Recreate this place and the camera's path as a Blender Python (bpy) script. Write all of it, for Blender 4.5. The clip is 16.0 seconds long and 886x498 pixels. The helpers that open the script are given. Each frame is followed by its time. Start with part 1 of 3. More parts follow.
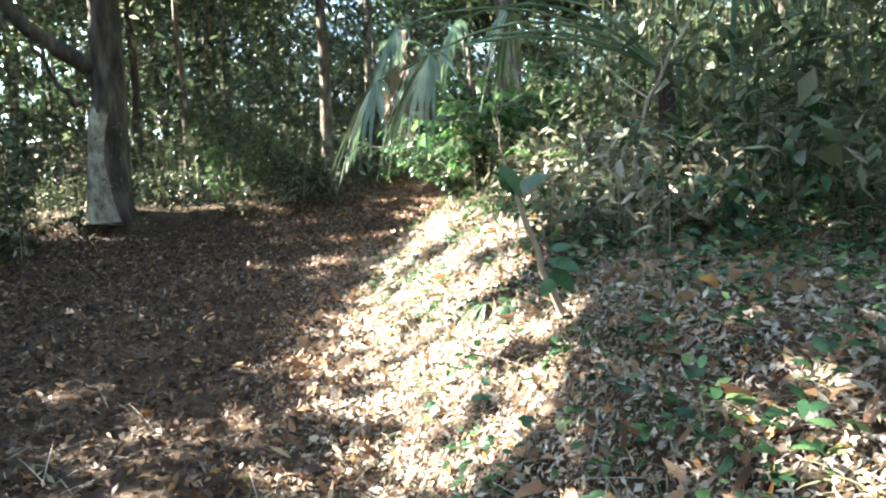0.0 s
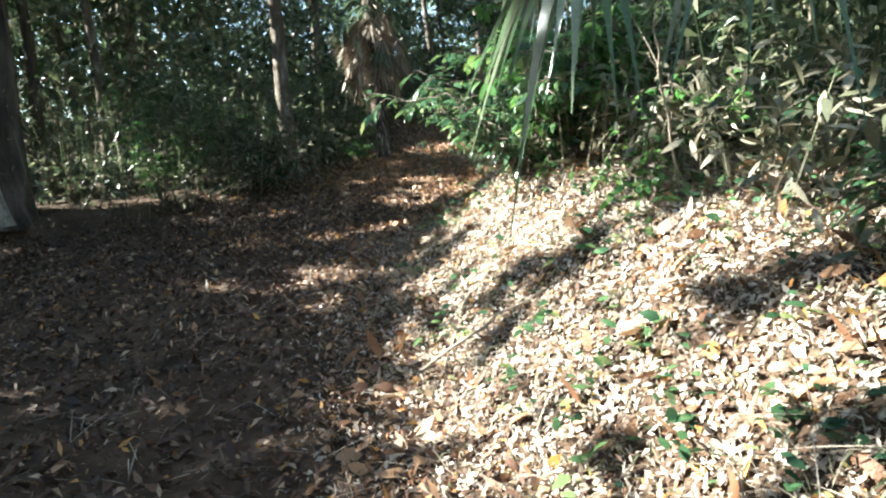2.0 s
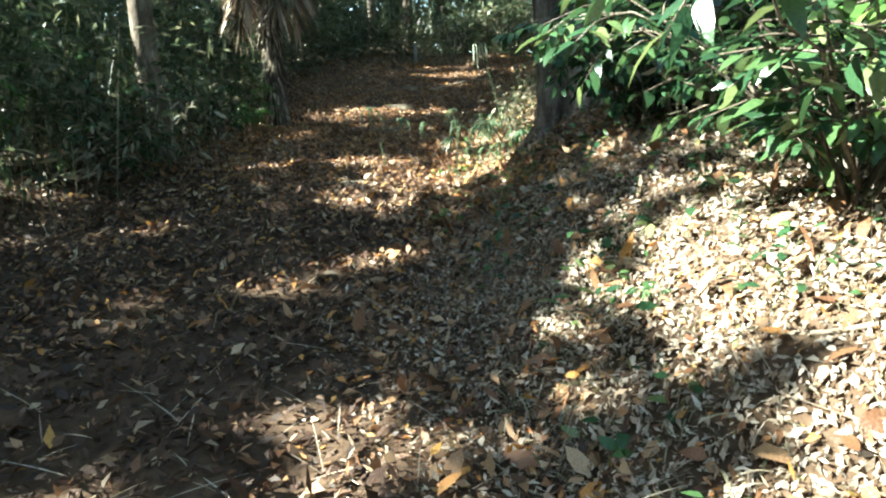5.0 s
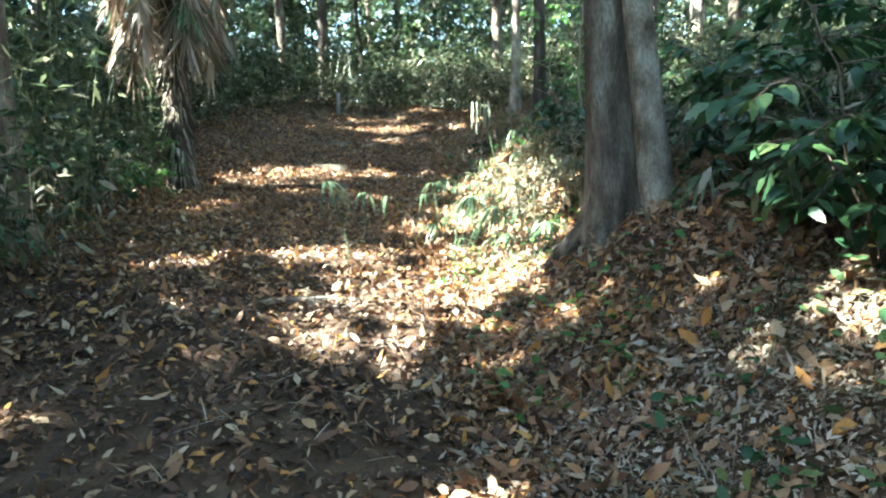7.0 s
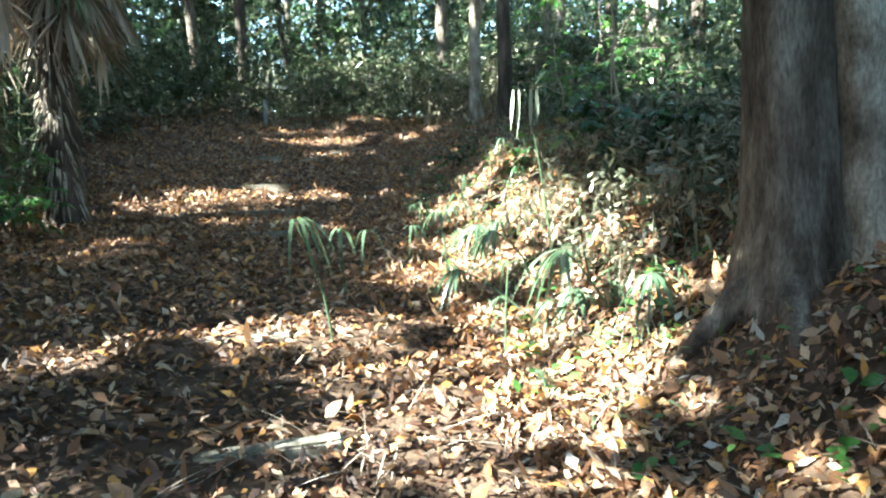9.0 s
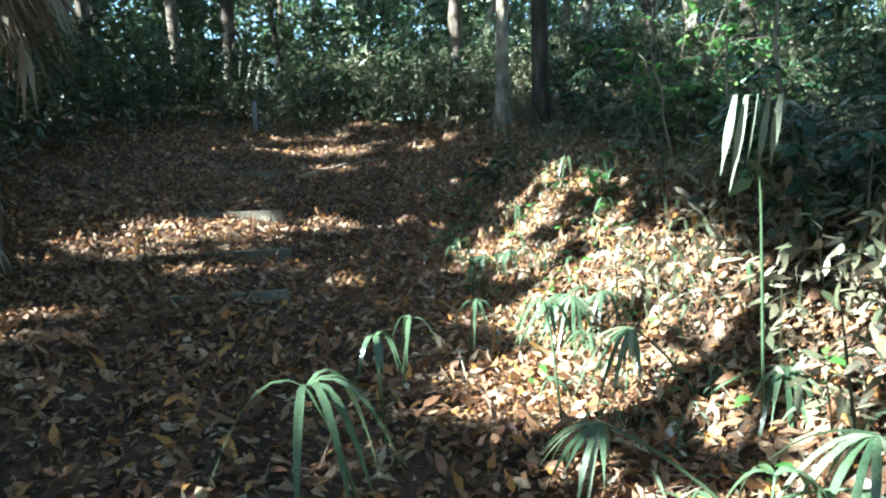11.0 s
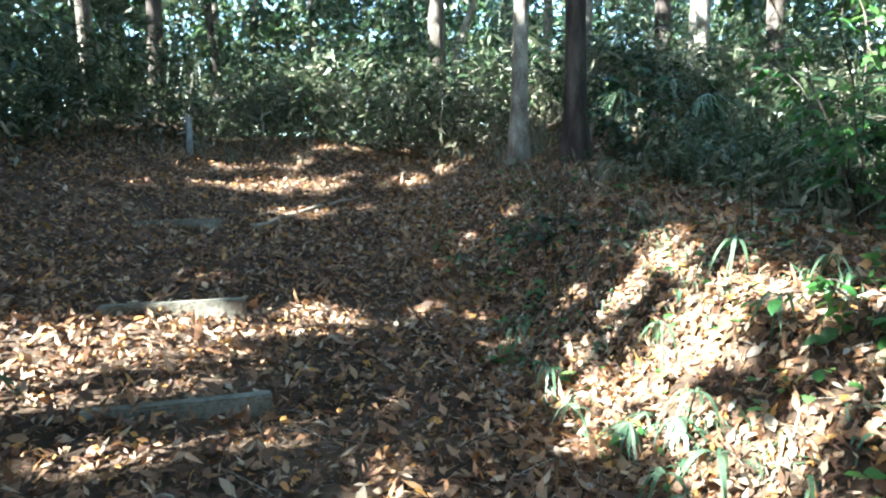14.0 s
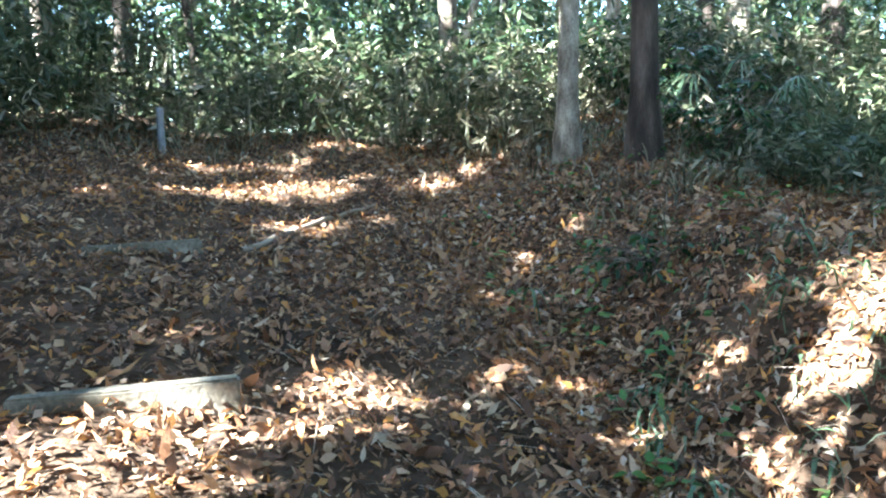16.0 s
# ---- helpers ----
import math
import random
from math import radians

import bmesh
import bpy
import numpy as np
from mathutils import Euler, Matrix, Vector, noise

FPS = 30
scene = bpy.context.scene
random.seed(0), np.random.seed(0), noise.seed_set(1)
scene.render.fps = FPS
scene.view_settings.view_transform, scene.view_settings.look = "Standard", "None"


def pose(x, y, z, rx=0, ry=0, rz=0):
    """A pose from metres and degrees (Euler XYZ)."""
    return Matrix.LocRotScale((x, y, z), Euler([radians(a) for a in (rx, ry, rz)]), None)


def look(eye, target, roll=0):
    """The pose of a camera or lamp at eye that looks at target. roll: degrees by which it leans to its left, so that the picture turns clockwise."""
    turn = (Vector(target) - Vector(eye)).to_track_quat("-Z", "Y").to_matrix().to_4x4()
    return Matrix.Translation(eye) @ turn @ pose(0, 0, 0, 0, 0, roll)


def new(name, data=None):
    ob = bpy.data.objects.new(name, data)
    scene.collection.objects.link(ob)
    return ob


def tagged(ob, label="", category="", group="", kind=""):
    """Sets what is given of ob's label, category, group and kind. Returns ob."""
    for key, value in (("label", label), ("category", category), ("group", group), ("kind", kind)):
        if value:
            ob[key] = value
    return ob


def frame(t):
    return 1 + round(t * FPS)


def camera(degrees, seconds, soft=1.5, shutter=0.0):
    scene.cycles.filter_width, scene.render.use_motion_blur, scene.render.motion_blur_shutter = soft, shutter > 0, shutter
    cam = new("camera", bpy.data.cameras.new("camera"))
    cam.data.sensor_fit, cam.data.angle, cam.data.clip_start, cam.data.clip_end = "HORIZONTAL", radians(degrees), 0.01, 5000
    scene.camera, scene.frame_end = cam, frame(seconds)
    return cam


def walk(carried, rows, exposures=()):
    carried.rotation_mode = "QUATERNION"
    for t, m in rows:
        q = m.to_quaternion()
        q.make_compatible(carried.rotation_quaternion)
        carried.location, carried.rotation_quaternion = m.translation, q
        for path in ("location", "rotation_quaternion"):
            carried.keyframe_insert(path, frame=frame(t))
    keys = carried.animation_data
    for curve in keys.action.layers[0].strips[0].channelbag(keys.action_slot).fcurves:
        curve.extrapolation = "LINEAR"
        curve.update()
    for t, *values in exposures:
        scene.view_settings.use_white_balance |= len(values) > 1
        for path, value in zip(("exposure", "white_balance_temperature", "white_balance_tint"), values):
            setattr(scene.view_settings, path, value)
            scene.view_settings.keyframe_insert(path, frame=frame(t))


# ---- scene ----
cam = camera(67.2, 16.0, 2.15)
METRES, EYE, TILT, LEAN, TURN = 20.0, 1.5, -6.0, 2.0, 0.0
ROWS = [
    (0.0, 0.0, 0.0, 0.0, 0.0, -0.0, 0.0),
    (0.5, -0.0144, 0.0347, 0.0026, -1.84, -2.13, 0.8),
    (1.0, -0.0272, 0.0723, 0.0039, -4.3, -3.28, 1.82),
    (1.5, -0.0422, 0.1107, 0.008, -4.65, -4.18, 1.77),
    (2.0, -0.0555, 0.1482, 0.0133, -5.4, -2.05, 2.6),
    (2.5, -0.0686, 0.1845, 0.0181, -7.09, -1.41, 2.09),
    (3.0, -0.0773, 0.2176, 0.0204, -10.88, -1.29, 1.86),
    (3.5, -0.0836, 0.2535, 0.0247, -12.47, -2.52, 2.12),
    (4.0, -0.0927, 0.2864, 0.0309, -15.31, -3.38, 1.36),
    (4.5, -0.0958, 0.3232, 0.0363, -15.89, -4.55, 2.83),
    (5.0, -0.1043, 0.3571, 0.0416, -18.06, -5.57, 2.83),
    (7.5, -0.1084, 0.5206, 0.0761, -30.02, -1.44, 2.91),
    (8.0, -0.0955, 0.5497, 0.0794, -32.78, -1.73, 3.89),
    (8.5, -0.091, 0.5805, 0.0825, -33.9, -1.31, 3.99),
    (11.0, -0.0457, 0.7125, 0.1121, -34.89, -1.21, 3.87),
    (11.5, -0.0398, 0.7375, 0.1181, -37.98, -0.2, 2.42),
    (12.0, -0.0266, 0.7659, 0.1231, -38.96, 0.63, 2.37),
    (12.5, -0.0243, 0.7909, 0.1297, -38.38, -2.5, 2.44),
    (13.0, -0.0157, 0.8115, 0.1364, -41.14, -3.11, 2.08),
    (13.5, -0.0035, 0.8366, 0.1431, -38.66, -0.67, 2.98),
    (14.0, -0.0031, 0.8531, 0.1504, -41.01, -0.57, 3.0),
    (14.5, 0.0004, 0.8627, 0.156, -46.72, -1.02, 2.55),
    (15.0, 0.0156, 0.8862, 0.1559, -45.58, -0.96, 4.18),
    (15.5, 0.025, 0.9081, 0.1585, -42.57, -0.98, 4.36),
    (16.0, 0.0326, 0.937, 0.164, -42.51, -0.93, 3.57),
]
walk(cam, [(t, pose(0, 0, EYE, TILT, LEAN, TURN) @ pose(METRES * x, METRES * y, METRES * z, 90 + pitch, roll, yaw)) for t, x, y, z, yaw, pitch, roll in ROWS], [(0.0, 3.75, 6400, 3), (1.5, 3.2, 6200, 2), (3.0, 2.8, 6000, 1), (5.2, 3.15, 6200, -8), (7.5, 4.05, 5900, -4), (8.5, 3.8, 5850, -4), (11.0, 3.0, 5450, -6), (12.5, 3.2, 5550, -7), (14.5, 3.9, 5500, 0), (16.0, 4.25, 5550, 2)])

# ---- world and sun ----
SUN = Vector((-0.79, 0.16, 0.60)).normalized()      # towards the sun
world = bpy.data.worlds.new("sky")
scene.world = world
world.use_nodes = True
wn = world.node_tree.nodes
sky = wn.new("ShaderNodeTexSky")
sky.sky_type, sky.sun_disc = "NISHITA", False
sky.sun_elevation = math.asin(SUN.z)
sky.sun_rotation = math.atan2(SUN.x, SUN.y)
wn["Background"].inputs["Strength"].default_value = 0.108
world.node_tree.links.new(sky.outputs[0], wn["Background"].inputs["Color"])
sun = new("sun", bpy.data.lights.new("sun", "SUN"))
sun.data.energy, sun.data.angle, sun.data.color = 5.0, radians(0.5), (1.0, 0.955, 0.89)
sun.matrix_world = look(SUN * 60, (0, 0, 0))

rng = np.random.default_rng(7)


# ---- materials ----
def material(name, ramp, rough=0.6, by="island", scale=8.0, bump=0.3, leafy=0.0, stretch=(1, 1, 1), fine=0.25, spec=0.5):
    """A colour ramp driven by the piece or by noise, with finer noise over it, bump, and light through the leaf where it is one."""
    m = bpy.data.materials.new(name)
    m.use_nodes = True
    n, l = m.node_tree.nodes, m.node_tree.links
    bsdf = n["Principled BSDF"]
    bsdf.inputs["Roughness"].default_value = rough
    bsdf.inputs["Specular IOR Level"].default_value = spec
    co = n.new("ShaderNodeTexCoord")
    mp = n.new("ShaderNodeMapping")
    mp.inputs["Scale"].default_value = stretch
    l.new(co.outputs["Object"], mp.inputs[0])
    big = n.new("ShaderNodeTexNoise")
    big.inputs["Scale"].default_value, big.inputs["Detail"].default_value = scale, 6
    l.new(mp.outputs[0], big.inputs["Vector"])
    small = n.new("ShaderNodeTexNoise")
    small.inputs["Scale"].default_value, small.inputs["Detail"].default_value = scale * 9, 4
    l.new(mp.outputs[0], small.inputs["Vector"])
    cr = n.new("ShaderNodeValToRGB")
    el = cr.color_ramp.elements
    while len(el) < len(ramp):
        el.new(0.5)
    for e, (at, c) in zip(el, ramp):
        e.position, e.color = at, (*c, 1)
    if by == "island":
        g = n.new("ShaderNodeNewGeometry")
        l.new(g.outputs["Random Per Island"], cr.inputs[0])
    else:
        st = n.new("ShaderNodeMapRange")
        st.inputs[1].default_value, st.inputs[2].default_value = 0.3, 0.7
        l.new(big.outputs["Fac"], st.inputs[0])
        l.new(st.outputs[0], cr.inputs[0])
    hs = n.new("ShaderNodeHueSaturation")
    v = n.new("ShaderNodeMapRange")
    v.inputs[1].default_value, v.inputs[2].default_value = 0.25, 0.75
    v.inputs[3].default_value, v.inputs[4].default_value = 1 - fine, 1 + fine
    l.new(small.outputs["Fac"], v.inputs[0])
    l.new(v.outputs[0], hs.inputs["Value"])
    l.new(cr.outputs[0], hs.inputs["Color"])
    l.new(hs.outputs[0], bsdf.inputs["Base Color"])
    if bump:
        b = n.new("ShaderNodeBump")
        b.inputs["Strength"].default_value, b.inputs["Distance"].default_value = bump, 0.02
        l.new(small.outputs["Fac"], b.inputs["Height"])
        l.new(b.outputs[0], bsdf.inputs["Normal"])
    if leafy:
        tr = n.new("ShaderNodeBsdfTranslucent")
        mix = n.new("ShaderNodeMixShader")
        mix.inputs[0].default_value = leafy
        l.new(hs.outputs[0], tr.inputs["Color"])
        l.new(bsdf.outputs[0], mix.inputs[1])
        l.new(tr.outputs[0], mix.inputs[2])
        l.new(mix.outputs[0], n["Material Output"].inputs[0])
    return m


SOIL = material("leaf_mould_soil", [(0, (0.035, 0.022, 0.014)), (0.5, (0.075, 0.047, 0.03)), (1, (0.13, 0.085, 0.055))], 0.95, "noise", 2.5, 0.9, spec=0.2)
# Red-brown trodden mould, coloured darker still to carry the trail's deep shade.
TRODDEN_SHADE = material("trodden_mould_and_shade", [(0, (0.025, 0.013, 0.008)), (0.45, (0.06, 0.028, 0.017)), (0.78, (0.11, 0.055, 0.033)), (0.95, (0.22, 0.135, 0.085)), (1, (0.42, 0.31, 0.21))], 0.6, "island", 14, 0.35, 0.08)
LITTER = material("dead_leaf_brown", [(0, (0.09, 0.042, 0.022)), (0.3, (0.20, 0.093, 0.044)), (0.55, (0.32, 0.165, 0.08)), (0.74, (0.42, 0.255, 0.14)), (0.86, (0.54, 0.41, 0.28)), (0.92, (0.50, 0.22, 0.055)), (1, (0.56, 0.30, 0.075))], 0.5, "island", 14, 0.35, 0.12)
PALE = material("dead_leaf_pale", [(0, (0.12, 0.08, 0.055)), (0.3, (0.28, 0.205, 0.145)), (0.6, (0.46, 0.38, 0.30)), (0.88, (0.64, 0.57, 0.49)), (0.95, (0.5, 0.2, 0.05)), (1, (0.13, 0.17, 0.05))], 0.5, "island", 14, 0.3, 0.12)
GREEN = material("broad_leaf_green", [(0, (0.025, 0.06, 0.03)), (0.5, (0.045, 0.10, 0.042)), (0.85, (0.085, 0.15, 0.055)), (1, (0.20, 0.24, 0.09))], 0.25, "island", 10, 0.15, 0.3)
LIGHTGREEN = material("young_leaf_green", [(0, (0.05, 0.145, 0.03)), (0.6, (0.095, 0.22, 0.05)), (1, (0.2, 0.29, 0.08))], 0.35, "island", 10, 0.15, 0.4)
DARKGREEN = material("thicket_leaf_green", [(0, (0.03, 0.054, 0.024)), (0.4, (0.066, 0.096, 0.045)), (0.72, (0.13, 0.153, 0.077)), (0.9, (0.22, 0.215, 0.125)), (1, (0.36, 0.32, 0.22))], 0.38, "island", 10, 0.1, 0.38)
CANOPY = material("canopy_leaf_green", [(0, (0.028, 0.065, 0.02)), (0.6, (0.06, 0.115, 0.035)), (1, (0.13, 0.175, 0.055))], 0.4, "island", 8, 0.1, 0.25)
DRYGRASS = material("dry_bamboo_grass", [(0, (0.05, 0.065, 0.035)), (0.35, (0.13, 0.13, 0.075)), (0.7, (0.27, 0.24, 0.16)), (1, (0.45, 0.40, 0.30))], 0.45, "island", 10, 0.1, 0.25)
BLADE = material("palm_blade_green", [(0, (0.065, 0.115, 0.06)), (0.6, (0.13, 0.19, 0.105)), (1, (0.30, 0.34, 0.23))], 0.22, "island", 12, 0.1, 0.3)
SKIRT = material("dead_palm_frond", [(0, (0.16, 0.11, 0.075)), (0.5, (0.34, 0.26, 0.19)), (1, (0.52, 0.43, 0.35))], 0.6, "island", 14, 0.2, 0.15)
WITHERED = material("withered_palm_blade", [(0, (0.18, 0.24, 0.16)), (0.5, (0.32, 0.37, 0.27)), (1, (0.52, 0.52, 0.42))], 0.5, "island", 16, 0.2, 0.15)
BARK = material("bark_grey_brown", [(0, (0.055, 0.042, 0.033)), (0.5, (0.14, 0.11, 0.085)), (0.8, (0.24, 0.20, 0.16)), (1, (0.33, 0.30, 0.25))], 0.9, "noise", 8, 1.0, stretch=(1, 1, 0.3), fine=.45, spec=0.2)
DARKBARK = material("bark_dark_red", [(0, (0.03, 0.024, 0.02)), (0.5, (0.08, 0.061, 0.05)), (1, (0.17, 0.135, 0.11))], 0.9, "noise", 6, 1.0, stretch=(1, 1, 0.25), spec=0.2)
PALEBARK = material("bark_pale_flaking", [(0, (0.10, 0.075, 0.055)), (0.4, (0.27, 0.22, 0.17)), (1, (0.55, 0.49, 0.40))], 0.85, "noise", 7, 0.9, stretch=(1, 1, 0.5), fine=.4, spec=0.2)
TWIG = material("dead_twig", [(0, (0.16, 0.12, 0.085)), (0.6, (0.34, 0.27, 0.2)), (1, (0.52, 0.45, 0.36))], 0.8, "island", 12, 0.4)
CONCRETE = material("weathered_concrete", [(0, (0.10, 0.087, 0.062)), (0.5, (0.20, 0.178, 0.138)), (1, (0.33, 0.295, 0.235))], 0.9, "noise", 5, 0.3, fine=.4, spec=0.25)
POSTPAINT = material("grey_post", [(0, (0.22, 0.23, 0.25)), (1, (0.40, 0.41, 0.43))], 0.7, "noise", 8, 0.3)

# ---- the lie of the land ----
RISE = np.array([(-300, 0), (-60, -.3), (-8, -.15), (0, -.1), (5.5, 0), (8.3, .27), (12, .5), (16, .95), (19, 1.22), (21.2, 1.42), (22.2, 1.72), (24, 2.1), (26, 2.6), (28, 3.1), (32, 3.6), (40, 4.2), (80, 5), (400, 5)])
FOOT = np.array([(-60, 1.5), (-8, .9), (0, .1), (5.7, -1.0), (9, -1.25), (11, -1.0), (13, -.1), (15, .8), (17.5, 1.9), (19, 2.6), (21, 3.7), (23, 4.8), (26, 6.6), (30, 9.5), (40, 15)])
EDGE = np.array([(-60, -4), (0, -5), (6, -6), (9.6, -6.7), (12.3, -7.0), (13.2, -7.0), (13.5, -4.4), (13.8, -3.6), (17, -2.3), (20, -1.9), (22, -1.1), (25, .6), (28, 3), (31, 6), (40, 10)])


def rim(x, y):
    return y + .35 * x + 2 * np.clip(np.asarray(x) - 5.5, 0, 1.5)


def smooth(a, b, x):
    u = np.clip((x - a) / (b - a), 0, 1)
    return u * u * (3 - 2 * u)


def foot(y):
    return np.interp(y, FOOT[:, 0], FOOT[:, 1])


def edge(y):
    return np.interp(y, EDGE[:, 0], EDGE[:, 1])


def ground_z(x, y):
    x, y = np.asarray(x, float), np.asarray(y, float)
    z = sum(np.interp(y + k, RISE[:, 0], RISE[:, 1]) for k in (-.5, 0, .5)) / 3
    d = x - foot(y)
    z = z + np.where(d > 0, .85 * (1 - .75 * smooth(24, 27, y)) * smooth(0, 1, d / (1.8 + 1.9 * smooth(20.5, 24, y))) + .07 * np.minimum(d, 25), 0)
    z = z + .28 * smooth(0, 1.6, edge(y) - x)
    z = z + .28 * smooth(4.8, 6.3, x) * smooth(22, 23.5, y) * (1 - smooth(27, 31, y))
    near = np.clip(1 - (np.abs(x) + np.abs(y - 12)) / 90, 0, 1)
    return z + near * (.035 * np.sin(2.1 * x + .7 * y) * np.sin(1.7 * y - .4 * x) + .018 * np.sin(5.3 * x + 1.2) * np.sin(4.7 * y))


def mesh(name, verts, faces, mat, parent=None, label=""):
    """One mesh object from arrays; faces is a list of index arrays, one for each number of corners."""
    me = bpy.data.meshes.new(name)
    verts = np.asarray(verts, np.float32)
    faces = [np.asarray(f, np.int32) for f in (faces if isinstance(faces, list) else [faces])]
    me.vertices.add(len(verts))
    me.vertices.foreach_set("co", verts.ravel())
    loops = np.concatenate([f.ravel() for f in faces])
    sizes = np.concatenate([np.full(len(f), f.shape[1], np.int32) for f in faces])
    starts = np.concatenate([[0], np.cumsum(sizes)[:-1]]).astype(np.int32)
    me.loops.add(len(loops))
    me.loops.foreach_set("vertex_index", loops)
    me.polygons.add(len(sizes))
    me.polygons.foreach_set("loop_start", starts)
    me.update(calc_edges=True)
    me.validate()
    me.materials.append(mat)
    me.polygons.foreach_set("use_smooth", np.ones(len(me.polygons), bool))
    ob = new(name, me)
    if parent:
        ob.parent = parent
    if label:
        tagged(ob, label)
    return ob


def thing(name, at, label, category, group="", kind=""):
    ob = new(name)
    ob.location = at
    return tagged(ob, label, category, group, kind)


def unit(v):
    return v / np.maximum(np.linalg.norm(v, axis=-1, keepdims=True), 1e-9)


def leaves(at, way, up, length, width, bend=0.2, fold=0.0, simple=False):
    """Pointed leaves: base, two shoulders, two cheeks, tip; simple ones have four corners. Returns verts and faces."""
    k = len(at)
    way, up = unit(way), unit(up)
    side = unit(np.cross(way, up))
    up = np.cross(side, way)
    length, width, bend = (np.broadcast_to(np.asarray(a, float), (k,))[:, None] for a in (length, width, bend))
    rows = []
    corners = ((0.0, 0.0), (.45, -.5), (1.0, 0.0), (.45, .5)) if simple else ((0.0, 0.0), (0.3, -.5), (0.3, .5), (0.68, -.4), (0.68, .4), (1.0, 0.0))
    for s, w in corners:
        rows.append(at + way * length * s + side * width * w + up * length * (bend * (s * s) * -1 + fold * abs(w)))
    v = np.stack(rows, 1).reshape(-1, 3)
    if simple:
        return v, [np.arange(k)[:, None] * 4 + [0, 3, 2, 1]]
    o = np.arange(k)[:, None] * 6
    tri = np.concatenate([o + [0, 2, 1], o + [3, 4, 5]])
    return v, [tri, o + [1, 2, 4, 3]]


def blades(at, way, length, width, droop=0.6, steps=5):
    """Long strips that arch over by their own weight."""
    k = len(at)
    way = unit(way)
    flat = way * [1, 1, 0]
    side = unit(np.cross(way + rng.normal(0, .15, (k, 3)), [0, 0, 1]))
    length, width, droop = (np.broadcast_to(np.asarray(a, float), (k,))[:, None] for a in (length, width, droop))
    rows = []
    for i in range(steps + 1):
        s = i / steps
        w = max(0.06, (1 - abs(2 * s - .75) ** 2.2 * .9 if s > .37 else .45 + 1.4 * s)) * .5
        mid = at + way * length * s + np.array([0, 0, -1]) * length * droop * s * s
        rows += [mid - side * width * w, mid + side * width * w]
    v = np.stack(rows, 1).reshape(-1, 3)
    o = np.arange(k)[:, None] * (2 * steps + 2)
    return v, [np.concatenate([o + [2 * i, 2 * i + 1, 2 * i + 3, 2 * i + 2] for i in range(steps)])]


def tube(points, radii, sides=12, rough=0.0, wave=3.0):
    """A tapering limb along points, with an uneven skin."""
    p, r = np.asarray(points, float), np.asarray(radii, float)
    t = unit(np.gradient(p, axis=0))
    ref = np.array([1.0, 0, 0]) if abs(t[0][0]) < .8 else np.array([0, 1.0, 0])
    u = unit(np.cross(t, ref))
    w = np.cross(t, u)
    a = np.linspace(0, 2 * np.pi, sides, endpoint=False)
    rr = r[:, None] * (1 + rough * (np.sin(wave * a + p[:, 2:3] * .9) * .6 + np.sin((wave * 2 + 1) * a - p[:, 2:3] * 2.3) * .4))
    v = p[:, None] + rr[..., None] * (np.cos(a)[None, :, None] * u[:, None] + np.sin(a)[None, :, None] * w[:, None])
    k, m = len(p), sides
    i, j = np.meshgrid(np.arange(k - 1), np.arange(m), indexing="ij")
    f = np.stack([i * m + j, i * m + (j + 1) % m, (i + 1) * m + (j + 1) % m, (i + 1) * m + j], -1).reshape(-1, 4)
    return v.reshape(-1, 3), [f, np.arange((k - 1) * m, k * m)[None]]


def join(pieces):
    """Several (verts, faces) as one."""
    vs, fs, off = [], {}, 0
    for v, faces in pieces:
        vs.append(v)
        for f in faces:
            fs.setdefault(f.shape[1], []).append(f + off)
        off += len(v)
    return np.concatenate(vs), [np.concatenate(f) for f in fs.values()]


def curve_points(a, b, sag, n=9, wob=0.03):
    s = np.linspace(0, 1, n)[:, None]
    p = np.asarray(a) * (1 - s) + np.asarray(b) * s + np.asarray(sag) * (4 * s * (1 - s))
    return p + rng.normal(0, wob, p.shape) * (s > 0)


# ---- chosen sunlit places: leaves and limbs that would shade them are left out ----
LOWER_GAPS = [(-.1, 6.2, .8, 2.0), (.6, 7.8, .5, .7), (-1.4, 6.6, .3, .1), (0.0, 3.6, .2, .6), (-.95, 5.6, .35, .4), (-1.7, 12.0, .9, .16), (-2.5, 11.6, 1.2, .16), (.7, 9.4, .3, .3), (-.9, 9.3, .25, -.1), (-.4, 10.0, .3, -.05), (1.0, 9.0, .5, .4), (-2.6, 9.9, .9, .12),
              (-1.5, 8.6, .5, .0), (-1.7, 9.45, .5, .08), (-1.6, 10.2, .6, -.1), (1.6, 6.0, .7, .7), (2.2, 7.2, .6, .2), (1.8, 4.9, .5, .25), (2.5, 4.3, .4, .15), (-1.5, 7.7, .4, -.1), (1.5, 3.3, .1, -.1)]
MIDDLE_GAPS = [(.6, 15.2, .8, .65), (-.5, 16.5, 1.0, .2), (2.0, 16.9, .8, .8), (1.8, 15.8, .7, .6), (2.6, 17.8, .6, .4), (3.4, 18.4, .5, .3), (4.1, 19.95, .5, .35), (2.0, 19.6, .2, -.1), (-.9, 19.6, .4, .5), (0.9, 20.4, .8, .05),
               (-.6, 14.1, .6, .08), (-.1, 13.55, .3, -.1), (3.6, 19.3, .5, .3), (.85, 14.75, .55, .35), (1.24, 15.63, .4, .3)]
UPPER_GAPS = [(0.9, 21.75, 1.6, .25), (1.5, 20.9, .9, .3), (1.6, 20.35, .6, .0), (4.2, 24.6, .6, .2), (1.75, 21.4, 1.2, .5), (2.3, 21.0, .8, .2), (5.7, 22.7, .6, .08), (5.6, 27, 1.8, .1), (1.8, 23.3, .5, .02), (6.9, 24.9, .8, .05), (3.4, 26.0, 1.4, .05), (4.6, 25.6, .8, .08)]
